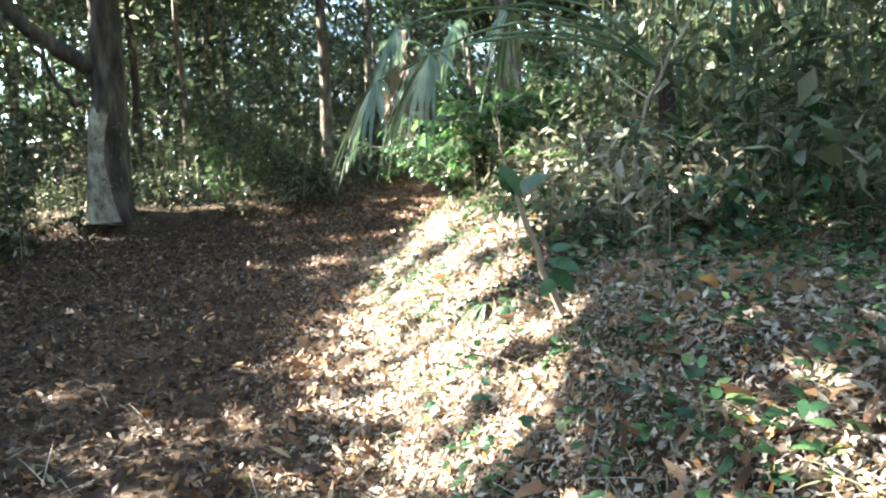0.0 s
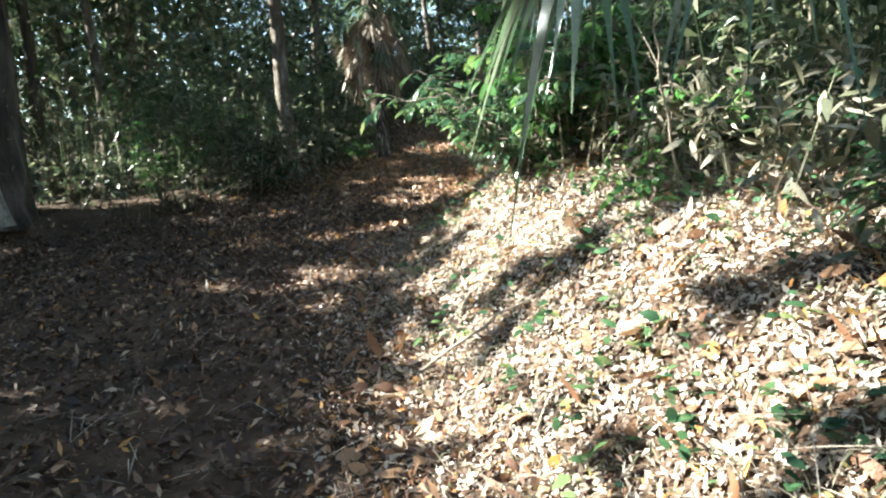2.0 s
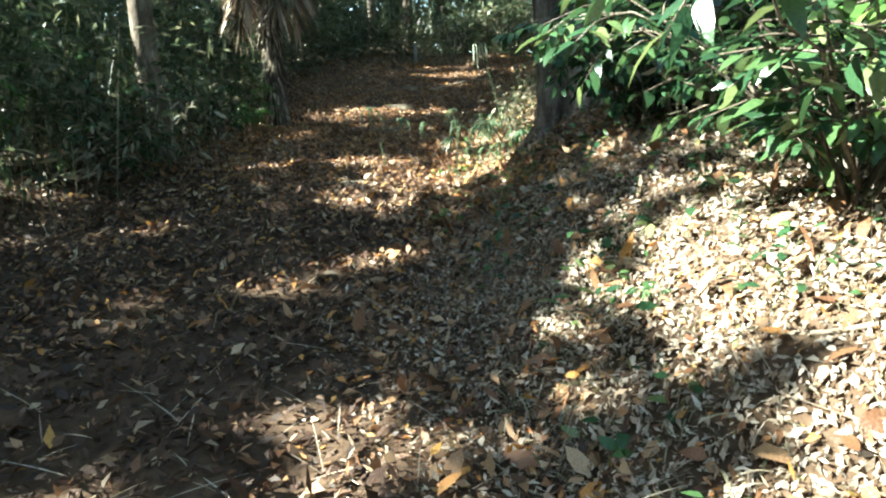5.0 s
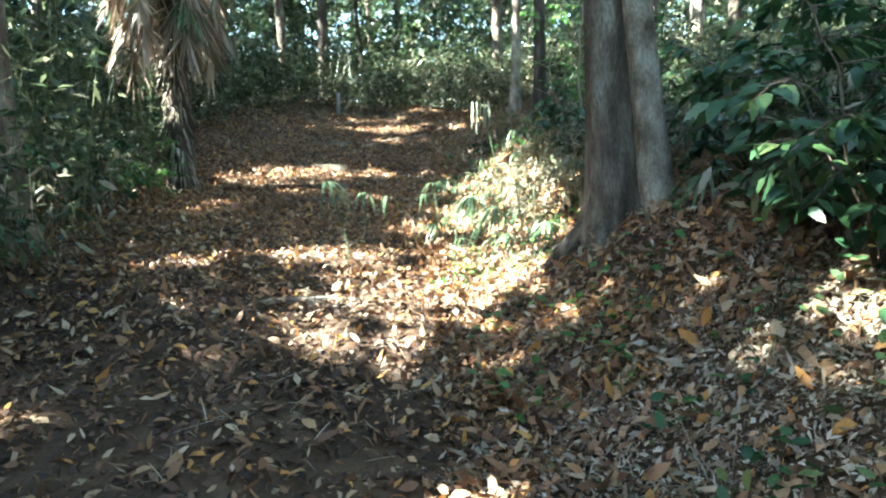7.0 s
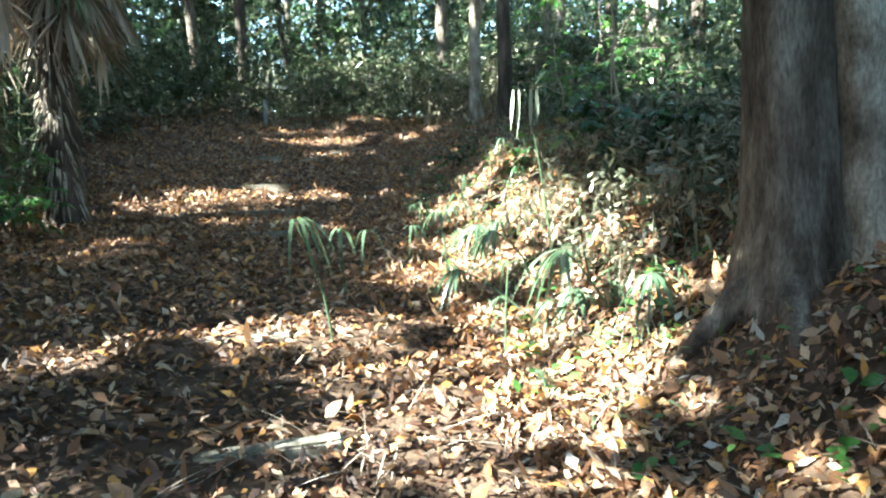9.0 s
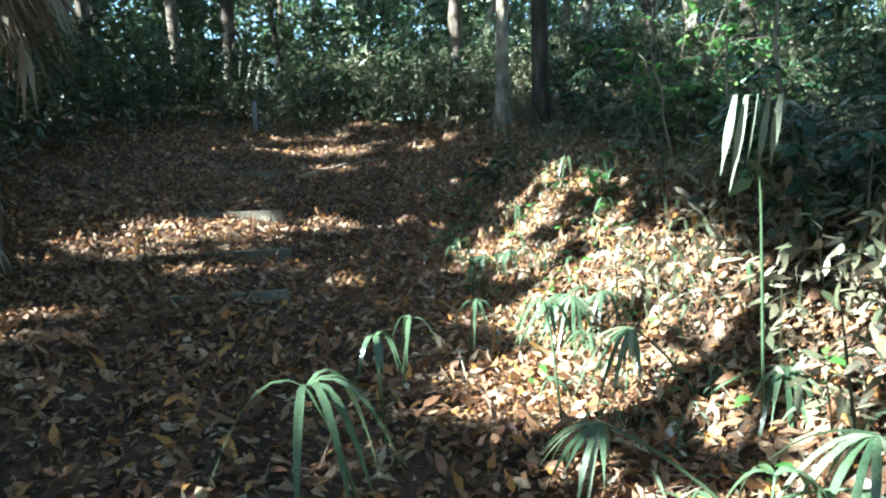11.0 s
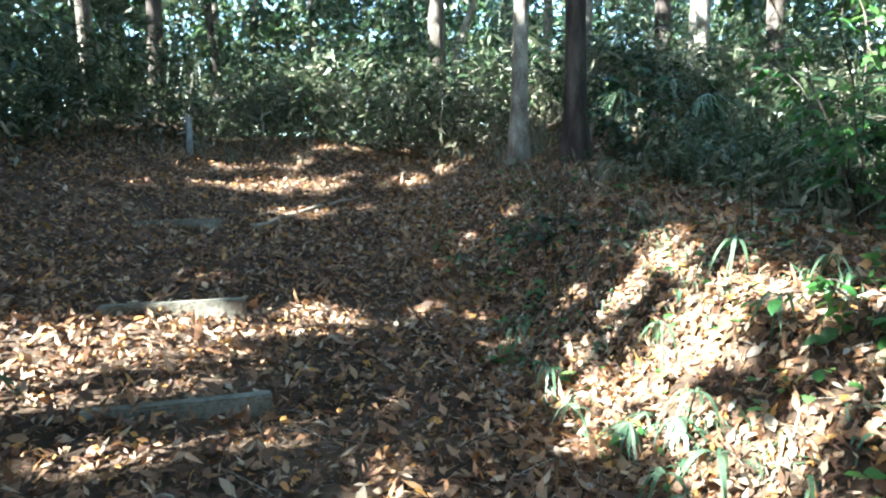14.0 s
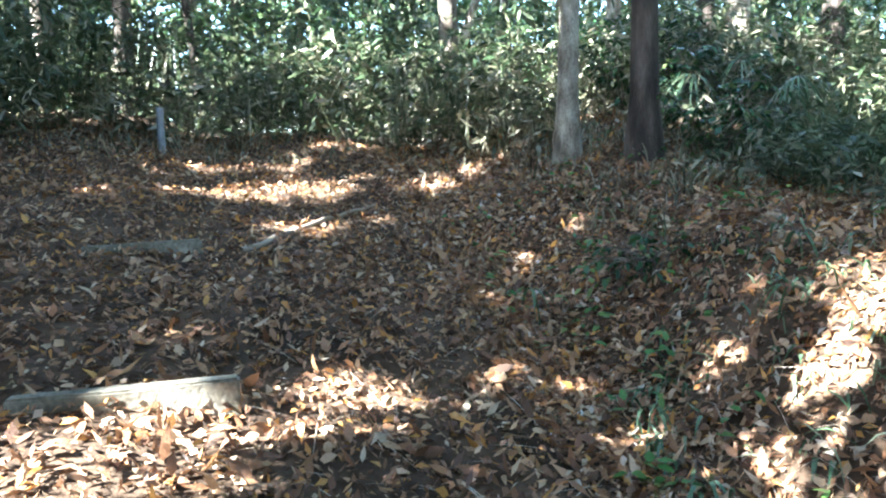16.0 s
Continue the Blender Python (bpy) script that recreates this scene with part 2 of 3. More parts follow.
THICKET_GAPS = [(3, 30, 1.4, .4), (.3, 27.6, .9, .2), (11.5, 29.2, 2.5, .6), (-5.2, 17, 1.6, .3), (-3.2, 13.6, .8, .1), (7, 33, 3, 1.0), (10.5, 25, 1.5, .5), (9, 23, 1.0, .3), (7.6, 18.4, .7, .6), (8, 30.8, 4, .9), (13, 28.5, 3, 1.0), (10, 27, 2, .4), (4, 32.8, 3, .9), (-7.1, 13.2, 1.0, .7), (-8, 14.5, 1.8, .3), (-4.6, 14.6, 1.2, .4), (-9.5, 11, 1.2, .3), (-1.2, 21.1, .6, .4)]
GAPS = LOWER_GAPS + MIDDLE_GAPS + UPPER_GAPS + THICKET_GAPS


def lets_sun(p):
    """True where a leaf at p would shade one of the sunlit places on the ground."""
    hit = np.zeros(len(p), bool)
    for cx, cy, rx, ry in GAPS:
        h = p[:, 2] - ground_z(cx, cy)
        gx, gy = p[:, 0] - SUN.x / SUN.z * h, p[:, 1] - SUN.y / SUN.z * h
        near = (np.abs(gx - cx) < rx + 1.5) & (np.abs(gy - cy) < ry + 1.5)
        h = p[near, 2] - ground_z(gx[near], gy[near])
        gx, gy = p[near, 0] - SUN.x / SUN.z * h, p[near, 1] - SUN.y / SUN.z * h
        e = ((gx - cx) / (rx + .38)) ** 2 + ((gy - cy) / (ry + .30)) ** 2
        patch = np.sin(6.1 * gx + 2.3 * gy + cx) * np.sin(7.3 * gy - 1.7 * gx + .5) > (.86 if cy < 12.5 else .95)
        hit[near] |= (e * (1 + .3 * np.sin(7 * gx + 4 * gy) * np.sin(9 * gy - 2 * gx)) < 1) & ~patch
    return hit & (rng.random(len(p)) < .988)


# ---- ground ----
def grid(xs, ys):
    x, y = np.meshgrid(xs, ys)
    v = np.stack([x, y, ground_z(x, y)], -1).reshape(-1, 3)
    nx = len(xs)
    i, j = np.meshgrid(np.arange(len(ys) - 1), np.arange(nx - 1), indexing="ij")
    a = (i * nx + j).ravel()
    return v, np.stack([a, a + 1, a + nx + 1, a + nx], 1)


xs = np.concatenate([[-400, -200, -100, -60, -40, -25, -18, -14], np.arange(-11, 14, .12), [16, 20, 26, 40, 60, 100, 200, 400]])
ys = np.concatenate([[-400, -200, -100, -50, -25, -12, -7], np.arange(-4, 34, .12), [36, 40, 46, 55, 70, 100, 200, 400]])
v, f = grid(xs, ys)
tagged(mesh("ground", v, f, SOIL), "dark brown forest soil of a rising woodland trail", "ground", kind="structure")


def scatter(n, x0, x1, y0, y1, keep):
    p = np.stack([rng.uniform(x0, x1, n), rng.uniform(y0, y1, n)], 1)
    return p[keep(p[:, 0], p[:, 1])]


def litter(name, p, size, mat, label, lift=0.012, simple=True):
    k = len(p)
    z = ground_z(p[:, 0], p[:, 1])
    a = rng.uniform(0, 2 * np.pi, k)
    gx = (ground_z(p[:, 0] + .05, p[:, 1]) - z) / .05
    gy = (ground_z(p[:, 0], p[:, 1] + .05) - z) / .05
    up = np.stack([-gx, -gy, np.ones(k)], 1) + rng.normal(0, .75, (k, 3)) * [1, 1, .2]
    way = np.stack([np.cos(a), np.sin(a), gx * np.cos(a) + gy * np.sin(a) + rng.normal(.1, .35, k)], 1)
    le = size * np.clip(np.exp(rng.normal(-.08, .45, k)), .3, 1.75)
    at = np.stack([p[:, 0], p[:, 1], z + lift + rng.random(k) ** 2 * .035], 1)
    vv, ff = leaves(at, way, up, le, le * rng.uniform(.22, .6, k), rng.normal(.05, .5, k), .25, simple)
    return tagged(mesh(name, vv, ff, mat), label, "leaf litter", kind="stuff")


def on_path(x, y):
    return (x > edge(y) - 1.2) & (x < foot(y) + .4) & (rim(x, y) < 32)


def on_bank(x, y):
    return (x > foot(y) - .5) & (x < foot(y) + 6)


trail = scatter(400000, -8, 9, -2, 33, on_path)
# Fewer bright leaves low on the trail: trodden mould plus shade put into colour.
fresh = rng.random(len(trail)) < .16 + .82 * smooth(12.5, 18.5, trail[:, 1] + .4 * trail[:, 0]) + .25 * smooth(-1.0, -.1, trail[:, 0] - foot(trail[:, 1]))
litter("leaf_litter", trail[fresh], .056, LITTER, "brown fallen leaves covering the trail thickly")
litter("leaf_litter", trail[~fresh], .052, TRODDEN_SHADE, "dark trodden leaf mould on the trail, with shade put into its colour")
litter("leaf_litter", scatter(290000, -2.4, 5, 1.0, 12.5, lambda x, y: (rng.random(len(x)) < smooth(-.9, .7, x - foot(y))) & (x < foot(y) + 4)), .031, PALE, "pale dry fallen leaves on the bank")
litter("leaf_litter", scatter(9000, -2.2, 6, 1.0, 12.5, on_bank), .08, LITTER, "brown fallen leaves lying on the bank", simple=False)
litter("leaf_litter", scatter(165000, -1, 10, 12.0, 27, on_bank), .058, LITTER, "orange brown fallen leaves on the upper bank")
litter("leaf_litter", scatter(22000, -3.5, 8, 11.0, 24, lambda x, y: (x > edge(y)) & (x < foot(y) + 2.5)), .064, LITTER, "large curled orange brown leaves on the trail", .02, False)
litter("leaf_litter", scatter(22000, -1, 9, 12.0, 28, on_bank), .06, PALE, "pale fallen leaves on the upper bank")


# ---- undergrowth ----
def herbs(name, p, height, mat, label, length=.07, each=7):
    """Low herbs: leaf rosettes on short stems."""
    k = len(p) * each
    q = np.repeat(p, each, 0) + rng.normal(0, .06, (k, 2))
    z = ground_z(q[:, 0], q[:, 1])
    a = rng.uniform(0, 2 * np.pi, k)
    at = np.stack([q[:, 0], q[:, 1], z + .02 + rng.random(k) * height], 1)
    way = np.stack([np.cos(a), np.sin(a), rng.normal(.15, .3, k)], 1)
    up = np.array([0, 0, 1.0]) + rng.normal(0, .35, (k, 3))
    le = length * rng.uniform(.6, 1.4, k)
    vv, ff = leaves(at, way, up, le, le * rng.uniform(.4, .6, k), .2, .08)
    return tagged(mesh(name, vv, ff, mat), label, "ground plants", kind="stuff")


herbs("ground_herbs", scatter(900, -1.5, 4, 1, 12, lambda x, y: x > foot(y) + .3), .16, GREEN, "small dark green herbs among the bank's dry leaves")
herbs("ground_herbs", scatter(900, -1, 9, 12, 24, lambda x, y: (x > foot(y) - .2) & (x < foot(y) + 3)), .15, LIGHTGREEN, "small bright green herbs on the sunny bank", .075, 5)


herbs("ground_herbs", scatter(330, .5, 4, 1.2, 5.2, lambda x, y: x > foot(y) + .8), .22, GREEN, "shaded leafy herbs on the near bank", .058, 8)


def grass(name, p, height, mat, label, each=6, width=.012, droop=.5, spread=.5):
    k = len(p) * each
    q = np.repeat(p, each, 0) + rng.normal(0, .05, (k, 2))
    at = np.stack([q[:, 0], q[:, 1], ground_z(q[:, 0], q[:, 1])], 1)
    way = np.concatenate([rng.normal(0, spread, (k, 2)), np.ones((k, 1))], 1)
    le = height * rng.uniform(.5, 1.4, k)
    vv, ff = blades(at, way, le, width * rng.uniform(.7, 1.5, k), droop, 4)
    return tagged(mesh(name, vv, ff, mat), label, "grass", kind="stuff")


grass("grass", scatter(2600, -1.5, 3.2, 1.5, 13, lambda x, y: (x > foot(y) + .1) & (x < foot(y) + 3)), .2, DRYGRASS, "thin dry grass blades on the leafy bank", 4, .008, .6, .8)
grass("grass", scatter(800, -.5, 6, 14.2, 21, lambda x, y: (x > foot(y) - .1) & (x < foot(y) + 2.2)), .34, BLADE, "fresh green grass tufts on the bank", 4, .018, .8)


def bamboo_grass(name, p, height, mat, label, each=34, leaf=.16, stems=True, simple=False):
    """Thickets of thin canes with narrow pointed leaves held in all directions."""
    k = len(p)
    h = height * rng.uniform(.55, 1.25, k)
    z = ground_z(p[:, 0], p[:, 1])
    lean = rng.normal(0, .16, (k, 2))
    out = []
    if stems:
        base = np.stack([p[:, 0], p[:, 1], z - .02], 1)
        out.append(blades(base, np.concatenate([lean, np.ones((k, 1))], 1), h, .016, .02, 3))
    s = rng.beta(1.7, 1.1, (k, each))
    at = np.stack([p[:, 0:1] + lean[:, 0:1] * h[:, None] * s + rng.normal(0, .10, s.shape), p[:, 1:2] + lean[:, 1:2] * h[:, None] * s + rng.normal(0, .10, s.shape), z[:, None] + h[:, None] * s], -1).reshape(-1, 3)
    at = at[(at[:, 0] > edge(at[:, 1])) | (at[:, 2] < ground_z(at[:, 0], at[:, 1]) + .8) | ~lets_sun(at)]
    m = len(at)
    way = np.concatenate([rng.normal(0, 1, (m, 2)), rng.normal(-.25, .5, (m, 1))], 1)
    le = leaf * rng.uniform(.6, 1.4, m)
    up = np.array([0, 0, 1.0]) + rng.normal(0, .5, (m, 3))
    out.append(leaves(at, way, up, le, le * rng.uniform(.18, .32, m), .25, 0, simple))
    vv, ff = join(out)
    return tagged(mesh(name, vv, ff, mat), label, "undergrowth", kind="stuff")


bamboo_grass("bamboo_thicket", scatter(2600, -13, 0, 8, 23, lambda x, y: (x < edge(y) - .1) & (x > edge(y) - 4.5)), 1.9, DARKGREEN, "dense shaded bamboo grass beside the trail", 34, .16, True, True)
bamboo_grass("bamboo_thicket", scatter(700, -13, 0, 8, 22, lambda x, y: (x < edge(y) + .1) & (x > edge(y) - 3)), 1.1, DRYGRASS, "dry straw-coloured bamboo grass edging the trail", 20)
bamboo_grass("bamboo_thicket", scatter(2300, -11, 4, 21.5, 32, lambda x, y: (x < edge(y) - .7) & (x > edge(y) - 7)), 1.5, DARKGREEN, "dark bamboo grass behind the palm", 34, .19, True, True)
bamboo_grass("bamboo_thicket", scatter(420, -6, 4, 22, 31, lambda x, y: (x < edge(y) - .4) & (x > edge(y) - 2)), .8, DRYGRASS, "dry bamboo grass edging the clearing behind the palm", 18)
bamboo_grass("bamboo_thicket", scatter(900, -14, -4, -2, 9, lambda x, y: x < edge(y) - .2), 1.2, DARKGREEN, "shaded bamboo grass near the first tree", 26)
bamboo_grass("bamboo_thicket", scatter(4300, -3, 22, 22, 40, lambda x, y: (rim(x, y) > 30.3) & (x > edge(y) - 3) & (y + .35 * x < 38)), 1.7, DARKGREEN, "tall grey green bamboo grass closing the clearing", 32, .2, True, True)
bamboo_grass("bamboo_thicket", scatter(4200, -3, 20, 22, 38, lambda x, y: (rim(x, y) > 29.6) & (x > edge(y) - 1) & (rim(x, y) < 34)), 1.25, DRYGRASS, "straw-coloured bamboo grass behind the clearing", 20, .18, True, True)
bamboo_grass("bamboo_thicket", scatter(1500, 0, 12, 3, 13.5, lambda x, y: (x > foot(y) + 2.6) & (x < foot(y) + 7)), 1.5, DARKGREEN, "dark undergrowth on top of the bank", 34, .16, True, True)
bamboo_grass("bamboo_thicket", scatter(1000, -1, 6, 4, 13.0, lambda x, y: (x > foot(y) + 1.6) & (x < foot(y) + 3.4)), .75, DRYGRASS, "dry brushwood along the bank's crest", 22, .13)
bamboo_grass("bamboo_thicket", scatter(1500, 3, 18, 13.5, 26, lambda x, y: (x > foot(y) + 3.0 + 1.8 * smooth(16.5, 18, y)) & (x < foot(y) + 9)), 1.2, DARKGREEN, "shaded undergrowth on the upper bank", 30)
bamboo_grass("bamboo_thicket", scatter(480, .5, 5, 14.5, 17.3, lambda x, y: (x > foot(y) + .6) & (x < foot(y) + 3.0)), .55, DRYGRASS, "thin dry undergrowth on the bank", 18, .10)


bamboo_grass("bamboo_thicket", scatter(420, 5, 10, 17.5, 22.5, lambda x, y: (x > foot(y) + 2.9) & (x < foot(y) + 5.4)), .6, DARKGREEN, "low shaded undergrowth behind the sunny bank", 26, .14, True, True)
bamboo_grass("bamboo_thicket", scatter(260, 4, 10, 17.5, 23.5, lambda x, y: (x > foot(y) + 2.2) & (x < foot(y) + 5)), .4, DRYGRASS, "low dry grass behind the sunny bank", 14, .14)


# ---- trees ----
def crown_leaves(centre, radius, count, size):
    u = unit(rng.normal(0, 1, (count, 3))) * rng.random((count, 1)) ** .45
    lumps = rng.normal(0, .55, (26, 3))
    p = np.asarray(centre) + u * radius * .55 + lumps[rng.integers(0, 26, count)] * radius * .6
    p = p[(p[:, 2] > ground_z(p[:, 0], p[:, 1]) + 2.9)]
    p = p[~lets_sun(p)]
    k = len(p)
    le = size * rng.uniform(.7, 1.4, k)
    return leaves(p, rng.normal(0, 1, (k, 3)) * [1, 1, .5], np.array([0, 0, 1.0]) + rng.normal(0, .6, (k, 3)), le, le * .55, .2, 0, True)


def tree(x, y, r, top, label, bark=BARK, lean=(0, 0), crown=None, count=2500, size=.3, limbs=5, rough=.07):
    z = float(ground_z(x, y))
    t = thing("tree", (x, y, z), label, "tree", "woodland trees")
    n = 15
    s = np.linspace(0, 1, n)
    w = rng.normal(0, 1, 4)
    cx = lean[0] * top * s + .10 * np.sin(2.2 * s * np.pi + w[0]) * s * 1.4
    cy = lean[1] * top * s + .10 * np.sin(2.6 * s * np.pi + w[1]) * s * 1.4
    pts = np.stack([cx, cy, top * s - .12], 1)
    rad = r * (1 - .72 * s) * (1 + .55 * np.exp(-s * top / .28))
    mesh("trunk", *tube(pts, rad, 18, rough), bark, t)
    c = np.array(crown or (lean[0] * top, lean[1] * top, top))
    R = np.array([3.4, 3.4, 2.0])
    for i in range(limbs):
        k = int(n * rng.uniform(.55, .9))
        b = pts[min(k, n - 1)]
        e = c + rng.normal(0, .6, 3) * R * .8
        q = curve_points(b, e, (0, 0, .3), 8, .05)
        if lets_sun(q + [x, y, z]).any():
            continue
        mesh("limb", *tube(q, np.linspace(rad[k] * .55, .02, 8), 8, .05), bark, t)
    vv, ff = crown_leaves(c + np.array([x, y, z]), R, count, size)
    if len(vv):
        mesh("crown", vv - np.array([x, y, z]), ff, CANOPY, t)
    return t


# trees seen beside the trail
tree(-2.9, 17.2, .17, 11, "slim grey tree standing in the thicket", BARK, (-.01, 0))
tree(-8.3, 20.5, .14, 10, "thin pale tree leaning in the thicket", BARK, (-.05, 0))
tree(7.0, 23.7, .125, 12, "straight pale-barked tree beside the clearing", PALEBARK, (.0, .0))
tree(7.05, 22.75, .15, 11, "dark slim tree beside the clearing", DARKBARK, (-.01, .01))
tree(9.2, 28.0, .2, 12, "grey tree in the undergrowth behind the clearing", BARK, (-.01, 0))
tree(12.3, 26.6, .17, 11, "pale tree behind the clearing", PALEBARK, (.01, 0))
tree(12.4, 24.8, .18, 12, "dark tree on the upper bank", DARKBARK, (.01, 0))
tree(14.6, 25.2, .26, 12, "thick pale-barked tree on the upper bank", PALEBARK, (.03, 0))
tree(13.9, 23.2, .2, 12, "dark tree among palm leaves", DARKBARK, (.01, 0))
tree(5.2, 33.0, .2, 12, "dark tree in the tall bamboo grass", DARKBARK)
tree(15.0, 30.0, .15, 11, "slim pale tree far behind the clearing", PALEBARK, (.02, 0))
tree(11.0, 30.5, .13, 10, "leaning bleached tree behind the clearing", PALEBARK, (.35, -.1))
# trees added to close the wood around and overhead; their mostly unseen crowns shade the trail
ring = random.Random(5)
for i in range(84):
    while True:
        x, y = ring.uniform(-26, 22), ring.uniform(-10, 46)
        if (x < float(edge(y)) - 3.5 or x > float(foot(y)) + 6.5 or y + .35 * x > 34) and not (5 < x < 16 and 20 < y < 30):
            break
    tree(x, y, ring.uniform(.11, .22), ring.uniform(7, 13), ring.choice(["grey-brown woodland tree in the shaded thicket", "dark woodland tree in the shaded thicket", "slender woodland tree with a leafy crown"]), ring.choice([BARK, DARKBARK, BARK]), (ring.uniform(-.05, .05), ring.uniform(-.05, .05)), None, 1900, .54, 3)


def wood(name, n, box, keep, low, high, label, size=.17, mat=DARKGREEN, stalks=True):
    """The leafy middle storey of the wood: clumps of leaves on thin upright shoots."""
    p = scatter(n, *box, keep)
    k = len(p)
    each = 26
    h = rng.uniform(low, high, k)
    c = np.stack([p[:, 0], p[:, 1], ground_z(p[:, 0], p[:, 1]) + h], 1)
    q = (c[:, None] + rng.normal(0, .33, (k, each, 3)) * [1, 1, .8]).reshape(-1, 3)
    q = q[~lets_sun(q)]
    m = len(q)
    le = size * rng.uniform(.6, 1.4, m)
    vv, ff = leaves(q, rng.normal(0, 1, (m, 3)) * [1, 1, .6] - [0, 0, .3], np.array([0, 0, 1.0]) + rng.normal(0, .6, (m, 3)), le, le * rng.uniform(.35, .55, m), .25, 0, True)
    base = c - h[:, None] * [0, 0, 1]
    free = ~np.any([lets_sun(base + h[:, None] * f * np.array([0, 0, 1])) for f in (.3, .5, .7, .85, 1)], axis=0)
    free &= stalks
    c, h, k = c[free], h[free], int(free.sum())
    shoots = blades(c * [1, 1, 0] + (c[:, 2:3] - h[:, None]) * [0, 0, 1], rng.normal(0, .06, (k, 3)) + [0, 0, 1], h, .02, 0, 3)
    return tagged(mesh(name, *join([(vv, ff), shoots]), mat), label, "woodland", kind="stuff")


wood("woodland", 4400, (-24, 2, 6, 34), lambda x, y: (x < edge(y) - 2.4) & (x > edge(y) - 13), .8, 7.5, "shaded leafy middle storey beside the trail", .24)
wood("woodland", 1800, (-22, -5, -12, 8), lambda x, y: x < edge(y) - 1.5, .8, 6.5, "shaded leafy middle storey near the forked tree", .24)
wood("woodland", 5400, (-22, 30, 24, 46), lambda x, y: (y + .35 * x > 32.5) & ((x < 12) | (rng.random(len(x)) < .45)), .8, 7.5, "leafy woodland behind the tall bamboo grass", .26)
wood("woodland", 3400, (-45, 50, 30, 75), lambda x, y: (y + .35 * x > 45), .5, 12, "deep woodland far behind the clearing", .6, CANOPY)
wood("woodland", 3000, (-60, -18, -30, 45), lambda x, y: x < -18, .5, 12, "deep woodland far beside the trail", .6, CANOPY)
wood("woodland", 900, (16, 50, -20, 40), lambda x, y: x > foot(y) + 11, .5, 11, "deep woodland far beyond the bank", .6, CANOPY)
wood("woodland", 2600, (1, 16, -8, 14), lambda x, y: (x > foot(y) + 3.2) & (x < foot(y) + 10), .6, 6.0, "dark leafy woodland on top of the bank")
wood("woodland", 900, (8, 26, 12, 30), lambda x, y: (x > foot(y) + 5.5) & ~((x < 15) & (y > 21)), .6, 5.0, "leafy woodland beyond the upper bank")
# Stemless leaf layer, added above the view to block the sun.
wood("shade_canopy", 1800, (-26, 12, -10, 40), lambda x, y: (x < 6) | (y < 20), 6.5, 11.5, "mostly unseen evergreen leaf layer added overhead to shade the trail", .5, CANOPY, False)
wood("woodland", 700, (-12, 8, -14, -6), lambda x, y: y < -6, .6, 6.0, "leafy woodland behind the start of the trail")


def first_tree(x, y):
    """The old tree: one leaning trunk built as a pale flaking sunlit stem and a dark shaded one, with boughs."""
    z = float(ground_z(x, y))
    t = thing("forked_tree", (x, y, z), "old forked tree, sunlit and shaded sides built as pale and dark stems", "tree", "woodland trees")
    s = np.linspace(0, 1, 28)
    along = np.array([.89, .456, 0])

    def at(u, h):
        return along * u + np.array([0, 0, h])

    pts = np.array([at(.14 + .3 * v + .08 * math.sin(5 * v), 9 * v - .15) for v in s])
    mesh("trunk", *tube(pts, .38 * (1 - .5 * s) * (1 + .45 * np.exp(-s * 30)), 24, .1, 4), DARKBARK, t)
    s = np.linspace(0, 1, 18)
    # Sunlit, flaking side of the trunk, added as a stem in paler bark.
    pts = np.array([at(.14 - .03 * math.sin(4 * v) + .16 * v ** 4, 2.55 * v - .1) + np.array([0, -.2 + .2 * v ** 4, 0]) for v in s])
    mesh("sunlit_side_stem", *tube(pts, .22 + .025 * np.sin(9 * s) + .2 * np.exp(-s * 7) - .12 * smooth(.8, 1, s), 24, .15, 5), PALEBARK, t, "pale sunlit stem with flaking bark")
    for a, b, r, sag in ((at(.2, 3.0), at(-1.9, 4.9), .2, -.45), (at(-.25, 2.2), at(-1.0, 3.5), .06, -.1), (at(-.1, 2.5), at(-.02, 3.0), .03, 0), (at(.35, 2.3), at(.62, 3.0), .06, -.1), (at(.6, 2.95), at(.5, 4.2), .05, .02), (at(.1, .2), at(-.75, -.12), .13, .02), (at(.2, .2), at(.85, -.12), .12, .02)):
        mesh("limb" if b[2] > 0 else "root", *tube(curve_points(a, b, (0, 0, sag), 10, .03), np.linspace(r, r * .45, 10), 12, .08), DARKBARK, t)
    vv, ff = crown_leaves((x + .5, y, z + 8), np.array([3, 3, 2]), 3200, .3)
    mesh("crown", vv - np.array([x, y, z]), ff, CANOPY, t)


first_tree(-6.92, 13.5)


